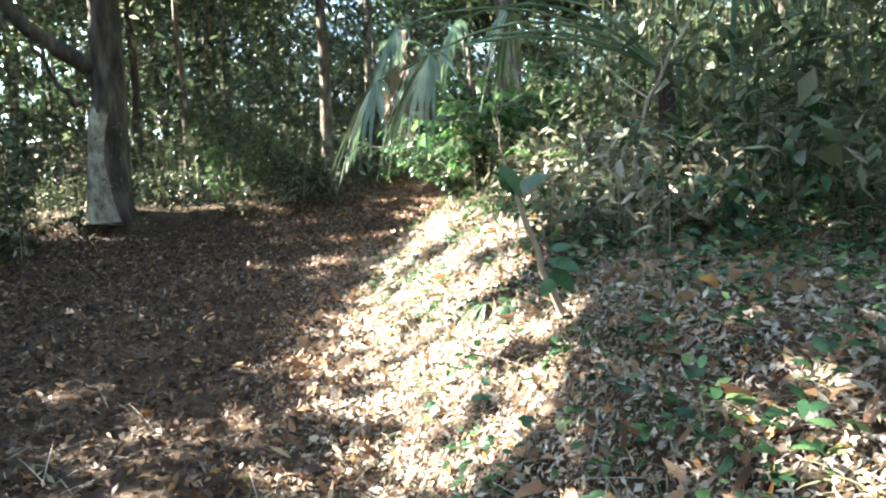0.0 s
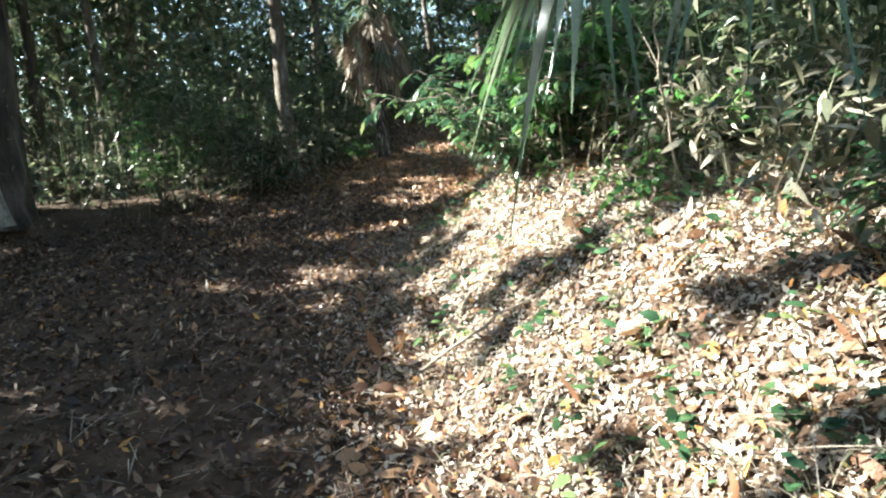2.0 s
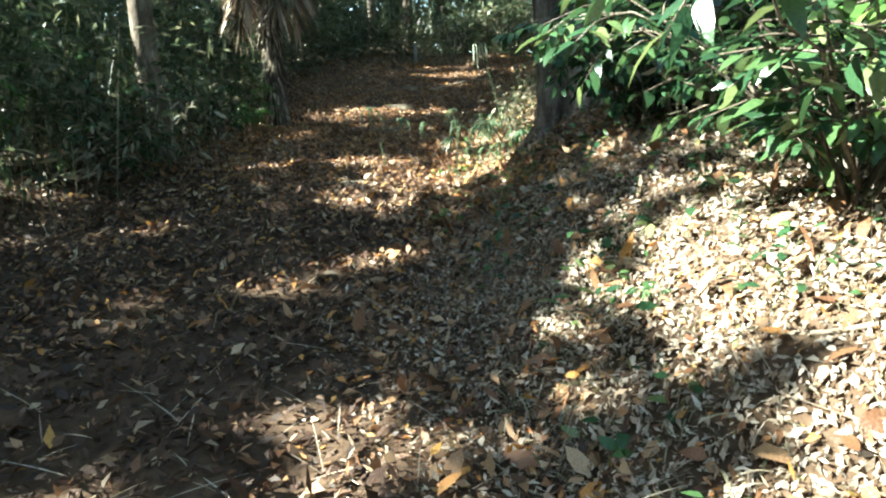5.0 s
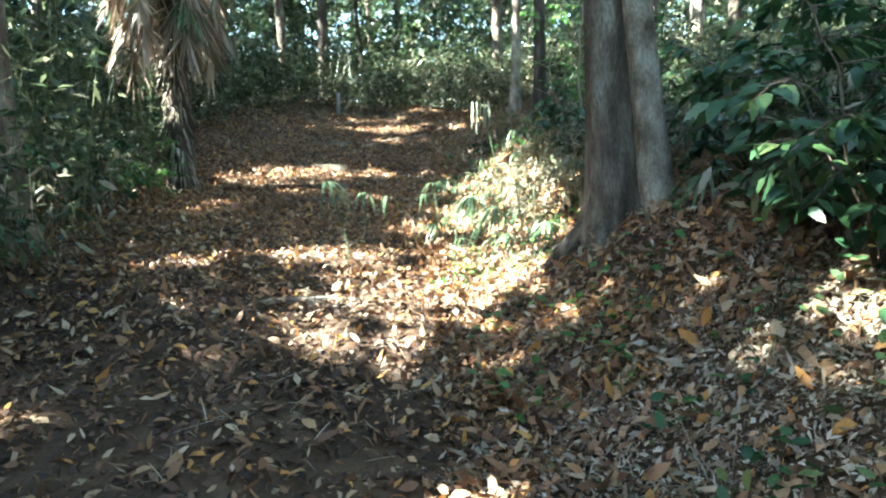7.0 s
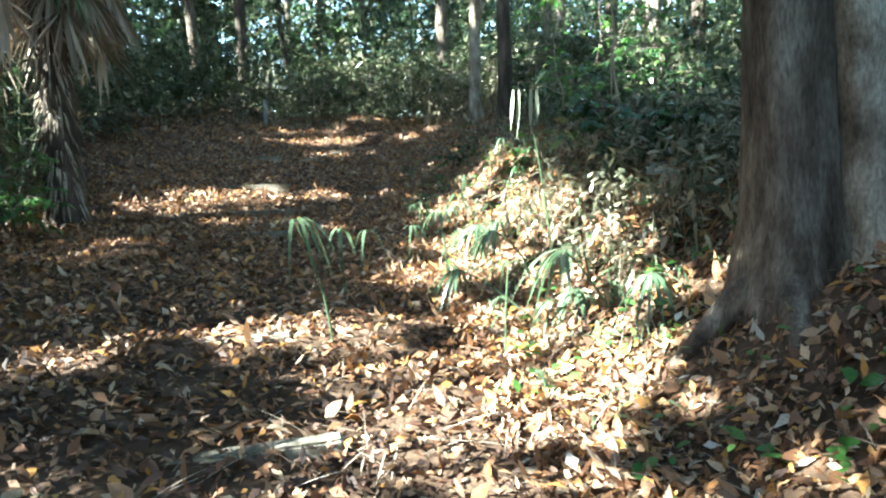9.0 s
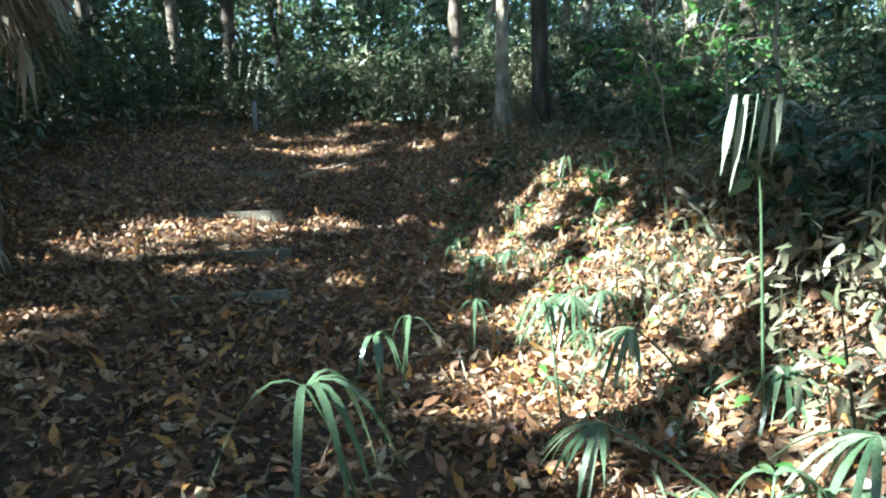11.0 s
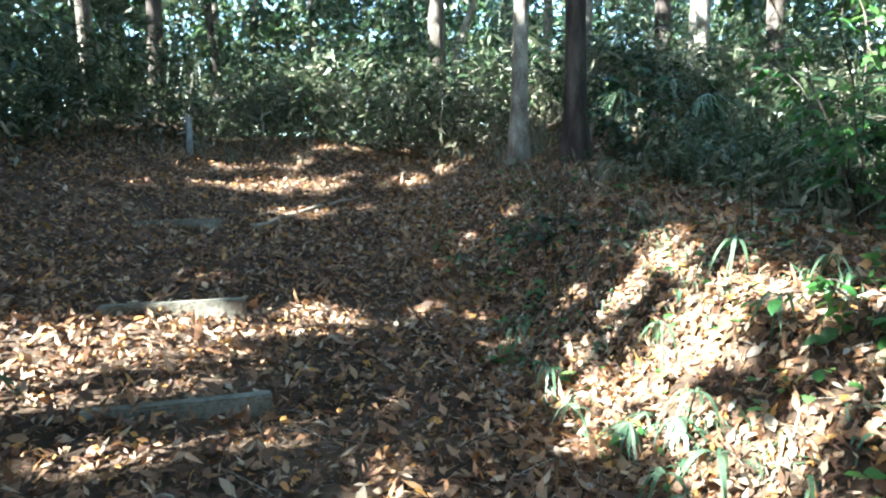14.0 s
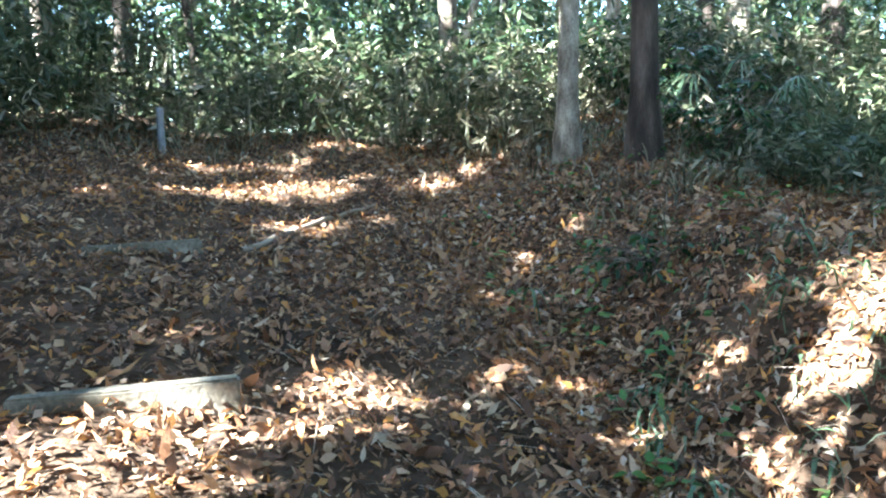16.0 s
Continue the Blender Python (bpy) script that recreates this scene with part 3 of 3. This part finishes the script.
def twin_tree(x, y):
    z = float(ground_z(x, y))
    t = thing("twin_tree", (x, y, z), "twin-stemmed grey tree with furrowed bark on the bank", "tree", "woodland trees")
    s = np.linspace(0, 1, 22)
    pts = np.stack([.02 - .5 * s, .1 * s, 10 * s - .2], 1)
    mesh("trunk", *tube(pts, .205 * (1 - .5 * s) * (1 + .6 * np.exp(-s * 32)), 26, .09, 4), BARK, t)
    # Second stem: the paler bark colour stands for the sun on it.
    pts = np.stack([.22 - 1.0 * s, -.32 + .55 * s, 9 * s - .2], 1)
    mesh("second_trunk", *tube(pts, .125 * (1 - .4 * s) * (1 + .5 * np.exp(-s * 30)), 22, .12, 4), PALEBARK, t, "lighter stem with stringy bark")
    for a in (2.6, 3.7, 5.2, .3):
        e = np.array([math.cos(a) * .62, math.sin(a) * .62, 0])
        e[2] = float(ground_z(x + e[0], y + e[1])) - z - .04
        mesh("root", *tube(curve_points((0, 0, .22), e, (0, 0, -.03), 7, .01), np.linspace(.12, .03, 7), 10, .08), BARK, t)
    vv, ff = crown_leaves((x - .3, y, z + 9), np.array([3, 3, 2]), 2800, .3)
    mesh("crown", vv - np.array([x, y, z]), ff, CANOPY, t)


twin_tree(1.52, 14.03)


# ---- palms ----
def fan(at, out, n=15, length=.6, width=.035, droop=.35, spread=1.9, dead=False):
    """One fan-shaped palm leaf: blades radiating from the end of its stalk."""
    out = Vector(out).normalized()
    side = out.cross(Vector((0, 0, 1))).normalized() if abs(out.z) < .95 else Vector((1, 0, 0))
    a = np.linspace(-spread, spread, n) + rng.normal(0, .05, n)
    way = np.outer(np.cos(a), np.array(out)) + np.outer(np.sin(a), np.array(side))
    le = length * (1 - .25 * np.abs(a) / spread) * rng.uniform(.85, 1.1, n)
    return blades(np.tile(np.asarray(at, float), (n, 1)), way, le, width, droop * rng.uniform(.6, 1.5, n), 6)


def palm_tree(x, y):
    z = float(ground_z(x, y))
    t = thing("palm_tree", (x, y, z), "windmill palm with a hanging skirt of dead fronds", "palm tree")
    s = np.linspace(0, 1, 30)
    pts = np.stack([.05 * np.sin(5 * s), 0 * s, 4.8 * s - .15], 1)
    mesh("trunk", *tube(pts, .17 + .025 * np.sin(60 * s) + .06 * np.exp(-s * 9), 18, .16, 5), DARKBARK, t)
    fibres = 420
    a = rng.uniform(0, 2 * np.pi, fibres)
    fibre = np.stack([np.cos(a) * .17, np.sin(a) * .17, rng.uniform(.15, 2.6, fibres)], 1)
    mesh("trunk_fibre", *blades(fibre, np.stack([np.cos(a), np.sin(a), 0 * a - 1.2], 1), rng.uniform(.08, .2, fibres), .03, .9, 4), PALEBARK, t, "shaggy trunk fibre")
    for i in range(46):
        a = i * 2.4 + rng.uniform(-.2, .2)
        o = np.array([math.cos(a), math.sin(a), 0])
        h = 2.2 + 1.6 * (i / 46) + rng.uniform(-.12, .12)
        b = o * .12 + np.array([0, 0, h + .35])
        e = o * rng.uniform(.4, .75) + np.array([0, 0, h])
        fr = mesh("dead_frond", *fan(e, o * rng.uniform(.15, .6) + np.array([0, 0, -1]), 15, rng.uniform(.62, .85), .055, .15, 1.0), SKIRT, t, "bleached hanging dead palm frond" if i == 0 else "")
        mesh("stalk", *tube([b, (b + e) / 2 + o * .1, e], [.02, .016, .012], 6), SKIRT, fr)
    for i in range(15):
        a = i * 2.4 + 2.6
        o = np.array([math.cos(a), math.sin(a), 0])
        b = np.array([0, 0, 3.0 + .1 * i])
        e = b + o * rng.uniform(.5, .75) + [0, 0, rng.uniform(-.3, .3)]
        fr = mesh("frond", *fan(e, o * .8 + np.array([0, 0, -.75 + .05 * i]), 22, .7, .045, .45, 1.7), BLADE, t)
        mesh("stalk", *tube([b, (b + e) / 2 + [0, 0, .06], e], [.018, .014, .01], 6), BLADE, fr)


palm_tree(-.93, 21.35)


def fan_palm(x, y, label, n=6, stalk=.5, length=.5, width=.026, aim=None, mat=BLADE, droop=1.15):
    z = float(ground_z(x, y))
    t = thing("fan_palm", (x, y, z), label, "palm", "young fan palms")
    for i in range(n):
        a = (i * 2.4 + rng.uniform(-.3, .3)) if aim is None else aim + rng.uniform(-.8, .8)
        o = np.array([math.cos(a), math.sin(a), rng.uniform(.3, 1.4)])
        e = unit(o) * stalk * rng.uniform(.7, 1.2)
        fr = mesh("frond", *fan(e, o * [1, 1, .2], 13, length * rng.uniform(.8, 1.1), width, droop, 1.7), mat, t)
        mesh("stalk", *tube(curve_points((0, 0, -.03), e, (0, 0, .04), 5, 0), np.linspace(.009, .005, 5), 6), mat, fr)
    return t


for x, y, n, st, le, lab in ((2.3, 17.35, 6, .3, .36, "bright green young fan palm in a sunny patch"), (1.8, 16.2, 3, .4, .38, "young fan palm with long blades on the bank"),
                             (1.3, 15.7, 3, .5, .32, "young fan palm beside the trail"), (3.0, 19.1, 4, .2, .25, "small fan palm seedling among dead leaves"),
                             (9.0, 22.6, 8, .9, .6, "wide fan palm in the shade under trees"), (9.6, 21.6, 8, .8, .6, "dark fan palm under the trees"), (8.2, 21.2, 7, .6, .55, "fan palm at the upper bank's edge"),
                             (10.4, 23.2, 7, .9, .55, "sunlit fan palm between the trees"), (7.7, 30.3, 6, .7, .4, "small fan palm in front of bamboo grass"), (1.9, 13.2, 4, .3, .4, "shaded fan palm beside the twin tree"),
                             (1.35, 15.0, 4, .5, .35, "small fan palm near the twin tree")):
    fan_palm(x, y, lab, n, st, le)


def seedling(x, y, h, label, n=5, lean=(0, 0), length=.34, width=.03):
    """A palm seedling: a bare stalk whose few narrow leaves hang from its end."""
    z = float(ground_z(x, y))
    t = thing("palm_seedling", (x, y, z), label, "palm", "palm seedlings")
    e = np.array([lean[0], lean[1], h])
    mesh("stalk", *tube(curve_points((0, 0, -.03), e, (-lean[0] * .15, 0, .05), 7, 0), np.linspace(.007, .004, 7), 6), BLADE, t)
    a = rng.uniform(0, 2 * np.pi, n)
    for ai in a:
        mesh("blade", *blades(e[None], np.array([[.5 * math.cos(ai), .5 * math.sin(ai), .4]]), length * rng.uniform(.8, 1.15), width, 1.55, 7), BLADE, t)


seedling(-.02, 16.02, .78, "palm seedling with hanging narrow leaves on the trail", 7, (-.2, 0), .42, .026)
for x, y, h in ((.5, 16.9, .5), (.9, 17.4, .4), (2.6, 18.5, .28), (2.95, 18.9, .3), (3.35, 19.25, .32), (1.5, 17.6, .35), (1.2, 16.5, .6), (.75, 15.3, .55), (3.9, 19.2, .35), (.35, 21.0, .35), (2.75, 19.3, .25), (4.3, 21.9, .3), (2.0, 14.6, .7)):
    seedling(x, y, h, "small palm seedling with drooping blades on leafy ground", 5, (rng.uniform(-.1, .1), rng.uniform(-.1, .1)), .24, .026)


def hanging_palm(x, y):
    """A taller palm behind the bank, whose fronds hang over its edge."""
    z = float(ground_z(x, y))
    t = thing("overhanging_palm", (x, y, z), "fan palm with glossy fronds hanging over the bank", "palm")
    mesh("trunk", *tube(curve_points((0, 0, -.1), (0, .1, 1.3), (.05, 0, 0), 10, .01), np.full(10, .07), 14, .15, 5), DARKBARK, t)
    for e in ((-2.3, -.6, 1.15), (-2.05, .0, 1.35), (-1.9, -.8, 1.3), (-1.7, -.2, 1.65), (-1.2, .6, 1.9), (.3, -.6, 1.9), (-2.15, -.3, 1.6)):
        e = np.array(e)
        o = e * [.6, .6, 0] + [0, 0, -1.5]
        fr = mesh("frond", *fan(e, o, 18, .6, .04, .7, 1.7), BLADE, t)
        mesh("stalk", *tube(curve_points((0, .1, 1.25), e, (0, 0, .3), 7, 0), np.linspace(.016, .008, 7), 6), BLADE, fr)


hanging_palm(1.85, 5.55)


def dead_fan(x, y, top):
    """A folded dead palm leaf that hangs from its stalk."""
    z = float(ground_z(x, y))
    t = thing("withered_palm_leaf", (x, y, z), "folded withered palm leaf hanging beside the bank", "palm leaf")
    e = np.array([-.15, 0, top])
    mesh("stalk", *tube(curve_points((.3, .2, 0), e, (0, 0, .15), 8, 0), np.linspace(.008, .005, 8), 6), BLADE, t)
    for i in range(5):
        o = np.array([.84, -.54, 0]) * .038 * (i - 2)
        mesh("blade", *blades((e + o)[None], np.array([[.15 + .03 * (i - 2), .24, -.9]]), rng.uniform(.22, .34), .03, .1, 6), WITHERED, t)


dead_fan(1.39, 15.63, 1.45)


# ---- shrubs ----
def shrub(x, y, height, radius, label, mat=GREEN, stems=9, twigs=9, each=9, leaf=.11, wide=.42, low=.35):
    """Stems from one foot, side twigs along them, and leaves set along the twigs."""
    z = float(ground_z(x, y))
    t = thing("shrub", (x, y, z), label, "shrub", "shrubs")
    at, way = [], []
    for i in range(stems):
        a = i * 2.4 + rng.uniform(-.4, .4)
        tip = np.array([math.cos(a) * radius * rng.uniform(.4, 1), math.sin(a) * radius * rng.uniform(.4, 1), height * rng.uniform(low, 1)])
        p = curve_points((0, 0, -.05), tip, (0, 0, height * .16), 9, .02)
        pieces = [tube(p, np.linspace(.009, .003, 9), 6)]
        for j in range(twigs):
            b = p[rng.integers(2, 9)]
            o = unit(rng.normal(0, 1, 3) * [1, 1, .5] + tip * [1, 1, .1] * .4)
            e = b + o * rng.uniform(.15, .42) + [0, 0, -.05]
            pieces.append(tube([b, (b + e) / 2 + [0, 0, .02], e], [.005, .004, .002], 5))
            s = np.linspace(.25, 1, each)[:, None]
            at.append(b * (1 - s) + e * s)
            sd = unit(np.cross(o, [0, 0, 1.0]))
            sg = np.where(np.arange(each) % 2, 1, -1)[:, None]
            way.append(o * .6 + sd * sg * .8 + rng.normal(0, .25, (each, 3)) + [0, 0, -.35])
        mesh("stem", *join(pieces), BARK, t)
    at, way = np.concatenate(at), np.concatenate(way)
    k = len(at)
    le = leaf * rng.uniform(.6, 1.3, k)
    mesh("foliage", *leaves(at, way, np.array([0, 0, 1.0]) + rng.normal(0, .35, (k, 3)), le, le * wide * rng.uniform(.8, 1.2, k), .25, .1), mat, t)
    return t


shrub(.25, 9.15, 1.35, 1.5, "glossy evergreen shrub hanging over the bank", GREEN, 22, 12, 8, .125, .34, .5)
shrub(1.15, 10.5, 2.3, 1.15, "tall evergreen shrub with drooping glossy leaves", GREEN, 14, 11, 9, .16, .36)
shrub(.6, 8.75, 1.7, 1.1, "green broad-leaved shrub in full sun", LIGHTGREEN, 16, 10, 7, .125, .4, .45)
shrub(.9, 11.6, 1.5, 1.0, "dark evergreen shrub on the shaded bank", GREEN, 11, 10, 9, .12, .4)
shrub(2.2, 12.6, 1.5, 1.0, "shaded dark green shrub beside the twin tree", GREEN, 12, 10, 8, .13, .5)
shrub(2.6, 13.6, 1.0, .8, "low dark green shrub beside the twin tree", GREEN, 9, 9, 8, .12, .5)
shrub(1.5, 12.2, .8, .7, "low broad-leaved shrub in deep shade", GREEN, 8, 8, 8, .12, .5)
shrub(5.4, 18.9, 2.1, 1.2, "bright leafy shrub on the upper bank", LIGHTGREEN, 11, 10, 8, .10, .45)
shrub(6.3, 18.4, 1.8, 1.0, "green leafy shrub with bare twigs", GREEN, 10, 9, 8, .11, .45)
shrub(3.0, 16.2, 1.0, .8, "dark green shrub at the bank", GREEN, 9, 9, 8, .11, .5)
shrub(3.6, 20.6 - 2.3, .35, .35, "low broad-leaved shrub in the sun", LIGHTGREEN, 5, 4, 5, .1, .5)
shrub(5.0, 21.5, .35, .4, "low green shrub among fallen leaves", GREEN, 7, 6, 6, .09, .4)
shrub(7.6, 22.2, 1.1, .9, "dark shrub at the foot of slim trees", GREEN, 11, 9, 9, .10, .4)
shrub(9.0, 24.2, 1.5, 1.2, "dark leafy shrub under the trees", GREEN, 12, 10, 9, .11, .4)
shrub(11.0, 24.0, 1.6, 1.3, "dense shrub under the trees", GREEN, 12, 10, 9, .11, .4)
shrub(1.0, 7.6, .8, .6, "scrubby green shrub on the bank's crest", LIGHTGREEN, 7, 6, 6, .09, .45)
shrub(1.6, 6.2, .9, .8, "shaded scrub on the bank's crest", GREEN, 9, 8, 7, .09, .45)
shrub(1.9, 4.4, .9, .9, "shaded leafy shrub at the bank's crest", GREEN, 9, 8, 8, .1, .5)
shrub(-3.3, 15.9, 1.4, .9, "dark shrub in the thicket beside the trail", GREEN, 10, 9, 8, .10, .35)
shrub(-4.6, 14.2, 1.9, 1.2, "bushy yellow green shrub in the thicket", LIGHTGREEN, 12, 9, 9, .10, .3)
shrub(-1.5, 20.75, 1.1, .65, "leafy shrub at the palm's foot", LIGHTGREEN, 8, 8, 8, .11, .3)
shrub(-2.2, 14.0 + 5.2, 1.3, .9, "shrub beside the palm", GREEN, 9, 8, 8, .1, .35)


def stick(a, b, r, label, lift=.02, rise=(0, 0)):
    a = (*a, float(ground_z(*a)) + lift + rise[0])
    b = (*b, float(ground_z(*b)) + lift + rise[1])
    tagged(mesh("fallen_branch", *tube(curve_points(a, b, (0, 0, .02), 10, .012), np.linspace(r, r * .55, 10), 8, .1), TWIG), label, "branch", "fallen branches")


def sapling(x, y):
    z = float(ground_z(x, y))
    t = thing("sapling", (x, y, z), "sapling with a few broad bright green leaves", "sapling")
    top = np.array([-.2, -.1, .75])
    mesh("stem", *tube(curve_points((.1, .1, -.05), top, (0, 0, .05), 8, .01), np.linspace(.024, .012, 8), 8, .08), TWIG, t)
    for b, w, le in ((top, (-.3, -.4, .5), .22), (top, (.5, -.2, .4), .22), (top, (-.2, .3, .8), .2), ((-.02, 0, .4), (.7, -.5, -.1), .19), ((.0, 0, .36), (.5, -.6, -.5), .19), ((.02, 0, .3), (-.5, -.6, -.3), .15), ((0, 0, .45), (.9, .1, .3), .13)):
        mesh("leaf", *leaves(np.array([b], float), np.array([w], float), np.array([[0, -.6, 1.0]]), le, le * .6, .2, .1), GREEN, t)


sapling(.56, 3.52)
shrub(.95, 4.75, .4, .35, "low dark green tuft of leaves on the bank", GREEN, 8, 5, 6, .09, .4)
shrub(1.25, 5.5, .5, .45, "low dark leafy shrub on the bank", GREEN, 8, 6, 6, .09, .4)
shrub(.55, 6.9, .3, .3, "small bright green plant on the sunny bank", LIGHTGREEN, 5, 4, 5, .08, .5)
shrub(.75, 7.4, .3, .35, "small bright green plant with rounded leaves", LIGHTGREEN, 5, 4, 5, .08, .5)
fan_palm(.35, 4.35, "small palm tuft among dry leaves", 3, .15, .22)
stick((.15, 5.6), (1.1, 5.2), .012, "grey dry stick lying across the bank")

# ---- trail steps, post, deadwood ----


def step(a, b, label, sink=0.0, rise=.14, thick=.1):
    """A concrete edging block laid across the trail, bedded in leaves."""
    a, b = np.array(a, float), np.array(b, float)
    c, d = (a + b) / 2, b - a
    le = float(np.hypot(*d))
    z = float(ground_z(*c))
    bm = bmesh.new()
    bmesh.ops.create_cube(bm, size=1)
    for vert in bm.verts:
        vert.co = Vector((vert.co.x * le, vert.co.y * thick, vert.co.z * (rise + .12)))
    bmesh.ops.subdivide_edges(bm, edges=[e for e in bm.edges if abs((e.verts[0].co - e.verts[1].co).x) > .1], cuts=9)
    bmesh.ops.bevel(bm, geom=[e for e in bm.edges if e.calc_face_angle(0) > 1], offset=.012, segments=2, affect="EDGES")
    for vert in bm.verts:
        vert.co += Vector(noise.noise_vector(vert.co * 9 + Vector((a[0], a[1], 0)))) * .006
    me = bpy.data.meshes.new("trail_step")
    bm.to_mesh(me)
    bm.free()
    me.materials.append(CONCRETE)
    ob = new("trail_step", me)
    ob.matrix_world = pose(c[0], c[1], z + rise / 2 - .085 - sink, 0, 0, math.degrees(math.atan2(d[1], d[0])))
    tagged(ob, label, "step", "trail steps")


for i, (a, b) in enumerate((((-1.25, 15.05), (-.55, 14.82)), ((-.88, 16.5), (-.2, 16.26)), ((.22, 19.74), (1.05, 19.3)), ((.75, 21.1), (1.65, 20.7)), ((1.2, 22.45), (2.1, 22.0)), ((2.05, 24.45), (2.9, 24.3)))):
    step(a, b, "weathered grey concrete step edge half buried in leaves", (.085, .085, .075, .035, .03, .06)[i])

grass("grass", scatter(520, 5.4, 10, 21.5, 26, lambda x, y: (x > foot(y) + 1.2)), .45, DRYGRASS, "straw-coloured grass tufts round the slim trees", 6, .014)
grass("grass", scatter(500, 2, 9, 25, 31, lambda x, y: (rim(x, y) > 28.6) & (rim(x, y) < 30.6)), .4, DRYGRASS, "pale grass fringe of the clearing", 6, .014)

post = thing("marker_post", (3.95, 27.9, float(ground_z(3.95, 27.9))), "slim grey marker post at the thicket's edge", "post")
bm = bmesh.new()
bmesh.ops.create_cube(bm, size=1)
bmesh.ops.scale(bm, vec=(.08, .08, .62), verts=bm.verts)
bmesh.ops.translate(bm, vec=(0, 0, .27), verts=bm.verts)
bmesh.ops.bevel(bm, geom=bm.edges[:], offset=.012, segments=2, affect="EDGES")
me = bpy.data.meshes.new("shaft")
bm.to_mesh(me)
bm.free()
me.materials.append(POSTPAINT)
new("shaft", me).parent = post


stick((-.75, 7.35), (-.3, 7.75), .014, "pale broken stick lying on dry leaves")
stick((-.95, 6.9), (-.1, 6.75), .012, "long dry stick lying on the bank")
stick((-.9, 6.5), (-.55, 7.6), .009, "thin dry twig lying on the bank")
stick((.1, 8.2), (-.5, 9.3), .012, "pale stick half buried in leaves")
stick((3.2, 24.2), (5.2, 25.0), .03, "fallen branch across the clearing")
stick((.9, 19.9), (.8, 20.4), .01, "small dry twig on the trail")
stick((-3.4, 16.6), (-2.6, 17.4), .025, "bleached dead branch in the thicket", .02, (.1, .8))
stick((-3.9, 15.5), (-3.0, 16.0), .02, "dead bough leaning in the thicket", .02, (0, .7))


def bare_sapling(x, y, tip, r, label):
    z = float(ground_z(x, y))
    t = thing("bare_stem", (x, y, z), label, "sapling", "bare stems")
    p = curve_points((0, 0, -.05), tip, (-.1, 0, .15), 14, .015)
    mesh("stem", *tube(p, np.linspace(r, r * .4, 14), 8, .08), TWIG, t)
    for i in range(4):
        b = p[5 + 2 * i]
        e = b + rng.normal(0, .25, 3) + [0, 0, .25]
        mesh("twig", *tube(curve_points(b, e, (0, 0, .03), 5, .01), np.linspace(r * .4, .002, 5), 6), TWIG, t)


bare_sapling(1.35, 5.0, (.6, .2, 1.7), .022, "bare arching stem rising from the bank")
bare_sapling(1.9, 4.8, (-.5, .3, 1.0), .014, "thin bare stem in the bank's scrub")
bare_sapling(.75, 6.9, (-.1, 0, 1.3), .01, "thin bare shoot on the bank")
bare_sapling(2.3, 9.0, (.1, .1, 2.6), .025, "slim pale stem beside the shrubs")
bare_sapling(2.9, 8.6, (-.2, .1, 2.2), .02, "slim crooked stem beside the shrubs")
bare_sapling(3.3, 16.6, (.3, .3, 2.4), .018, "slim bare stem beside the withered palm leaf")
bare_sapling(4.1, 18.0, (-.2, .1, 1.4), .014, "bare twiggy stem on the upper bank")
bare_sapling(4.5, 17.7, (.2, .2, 1.3), .013, "grey bare stem on the upper bank")

p = scatter(9000, -3, 8, 1, 28, lambda x, y: (x > foot(y) - 2) & (x < foot(y) + 3))
k = len(p)
a = rng.uniform(0, 2 * np.pi, k)
at = np.stack([p[:, 0], p[:, 1], ground_z(p[:, 0], p[:, 1]) + .03], 1)
tagged(mesh("twigs", *blades(at, np.stack([np.cos(a), np.sin(a), rng.normal(.15, .25, k)], 1), rng.uniform(.08, .4, k), .007, .1, 3), TWIG), "thin dry twigs strewn over the fallen leaves", "twigs", kind="stuff")

grass("dead_stems", scatter(330, -1.5, 4, 3, 13, lambda x, y: (x > foot(y)) & (x < foot(y) + 3.2)), .42, TWIG, "thin dead stems standing in the bank's leaves", 2, .004, .35, .7)
grass("dead_stems", scatter(300, 0, 9, 13, 24, lambda x, y: (x > foot(y) - .2) & (x < foot(y) + 3.6)), .42, TWIG, "thin dead stems standing on the upper bank", 2, .004, .35, .7)
grass("dead_stems", scatter(160, -7, 0, 8, 21, lambda x, y: (x < edge(y) + .35) & (x > edge(y) - .8)), .5, TWIG, "thin dead stems fringing the shaded thicket", 3, .006, .3, .5)
for x, y in scatter(64, .3, 5, 14, 21, lambda x, y: (x > foot(y) - .3) & (x < foot(y) + 1.6)):
    seedling(x, y, rng.uniform(.12, .34), "small palm seedling with drooping blades on leafy ground", int(rng.integers(3, 7)), tuple(rng.uniform(-.08, .08, 2)), rng.uniform(.16, .27), .022)
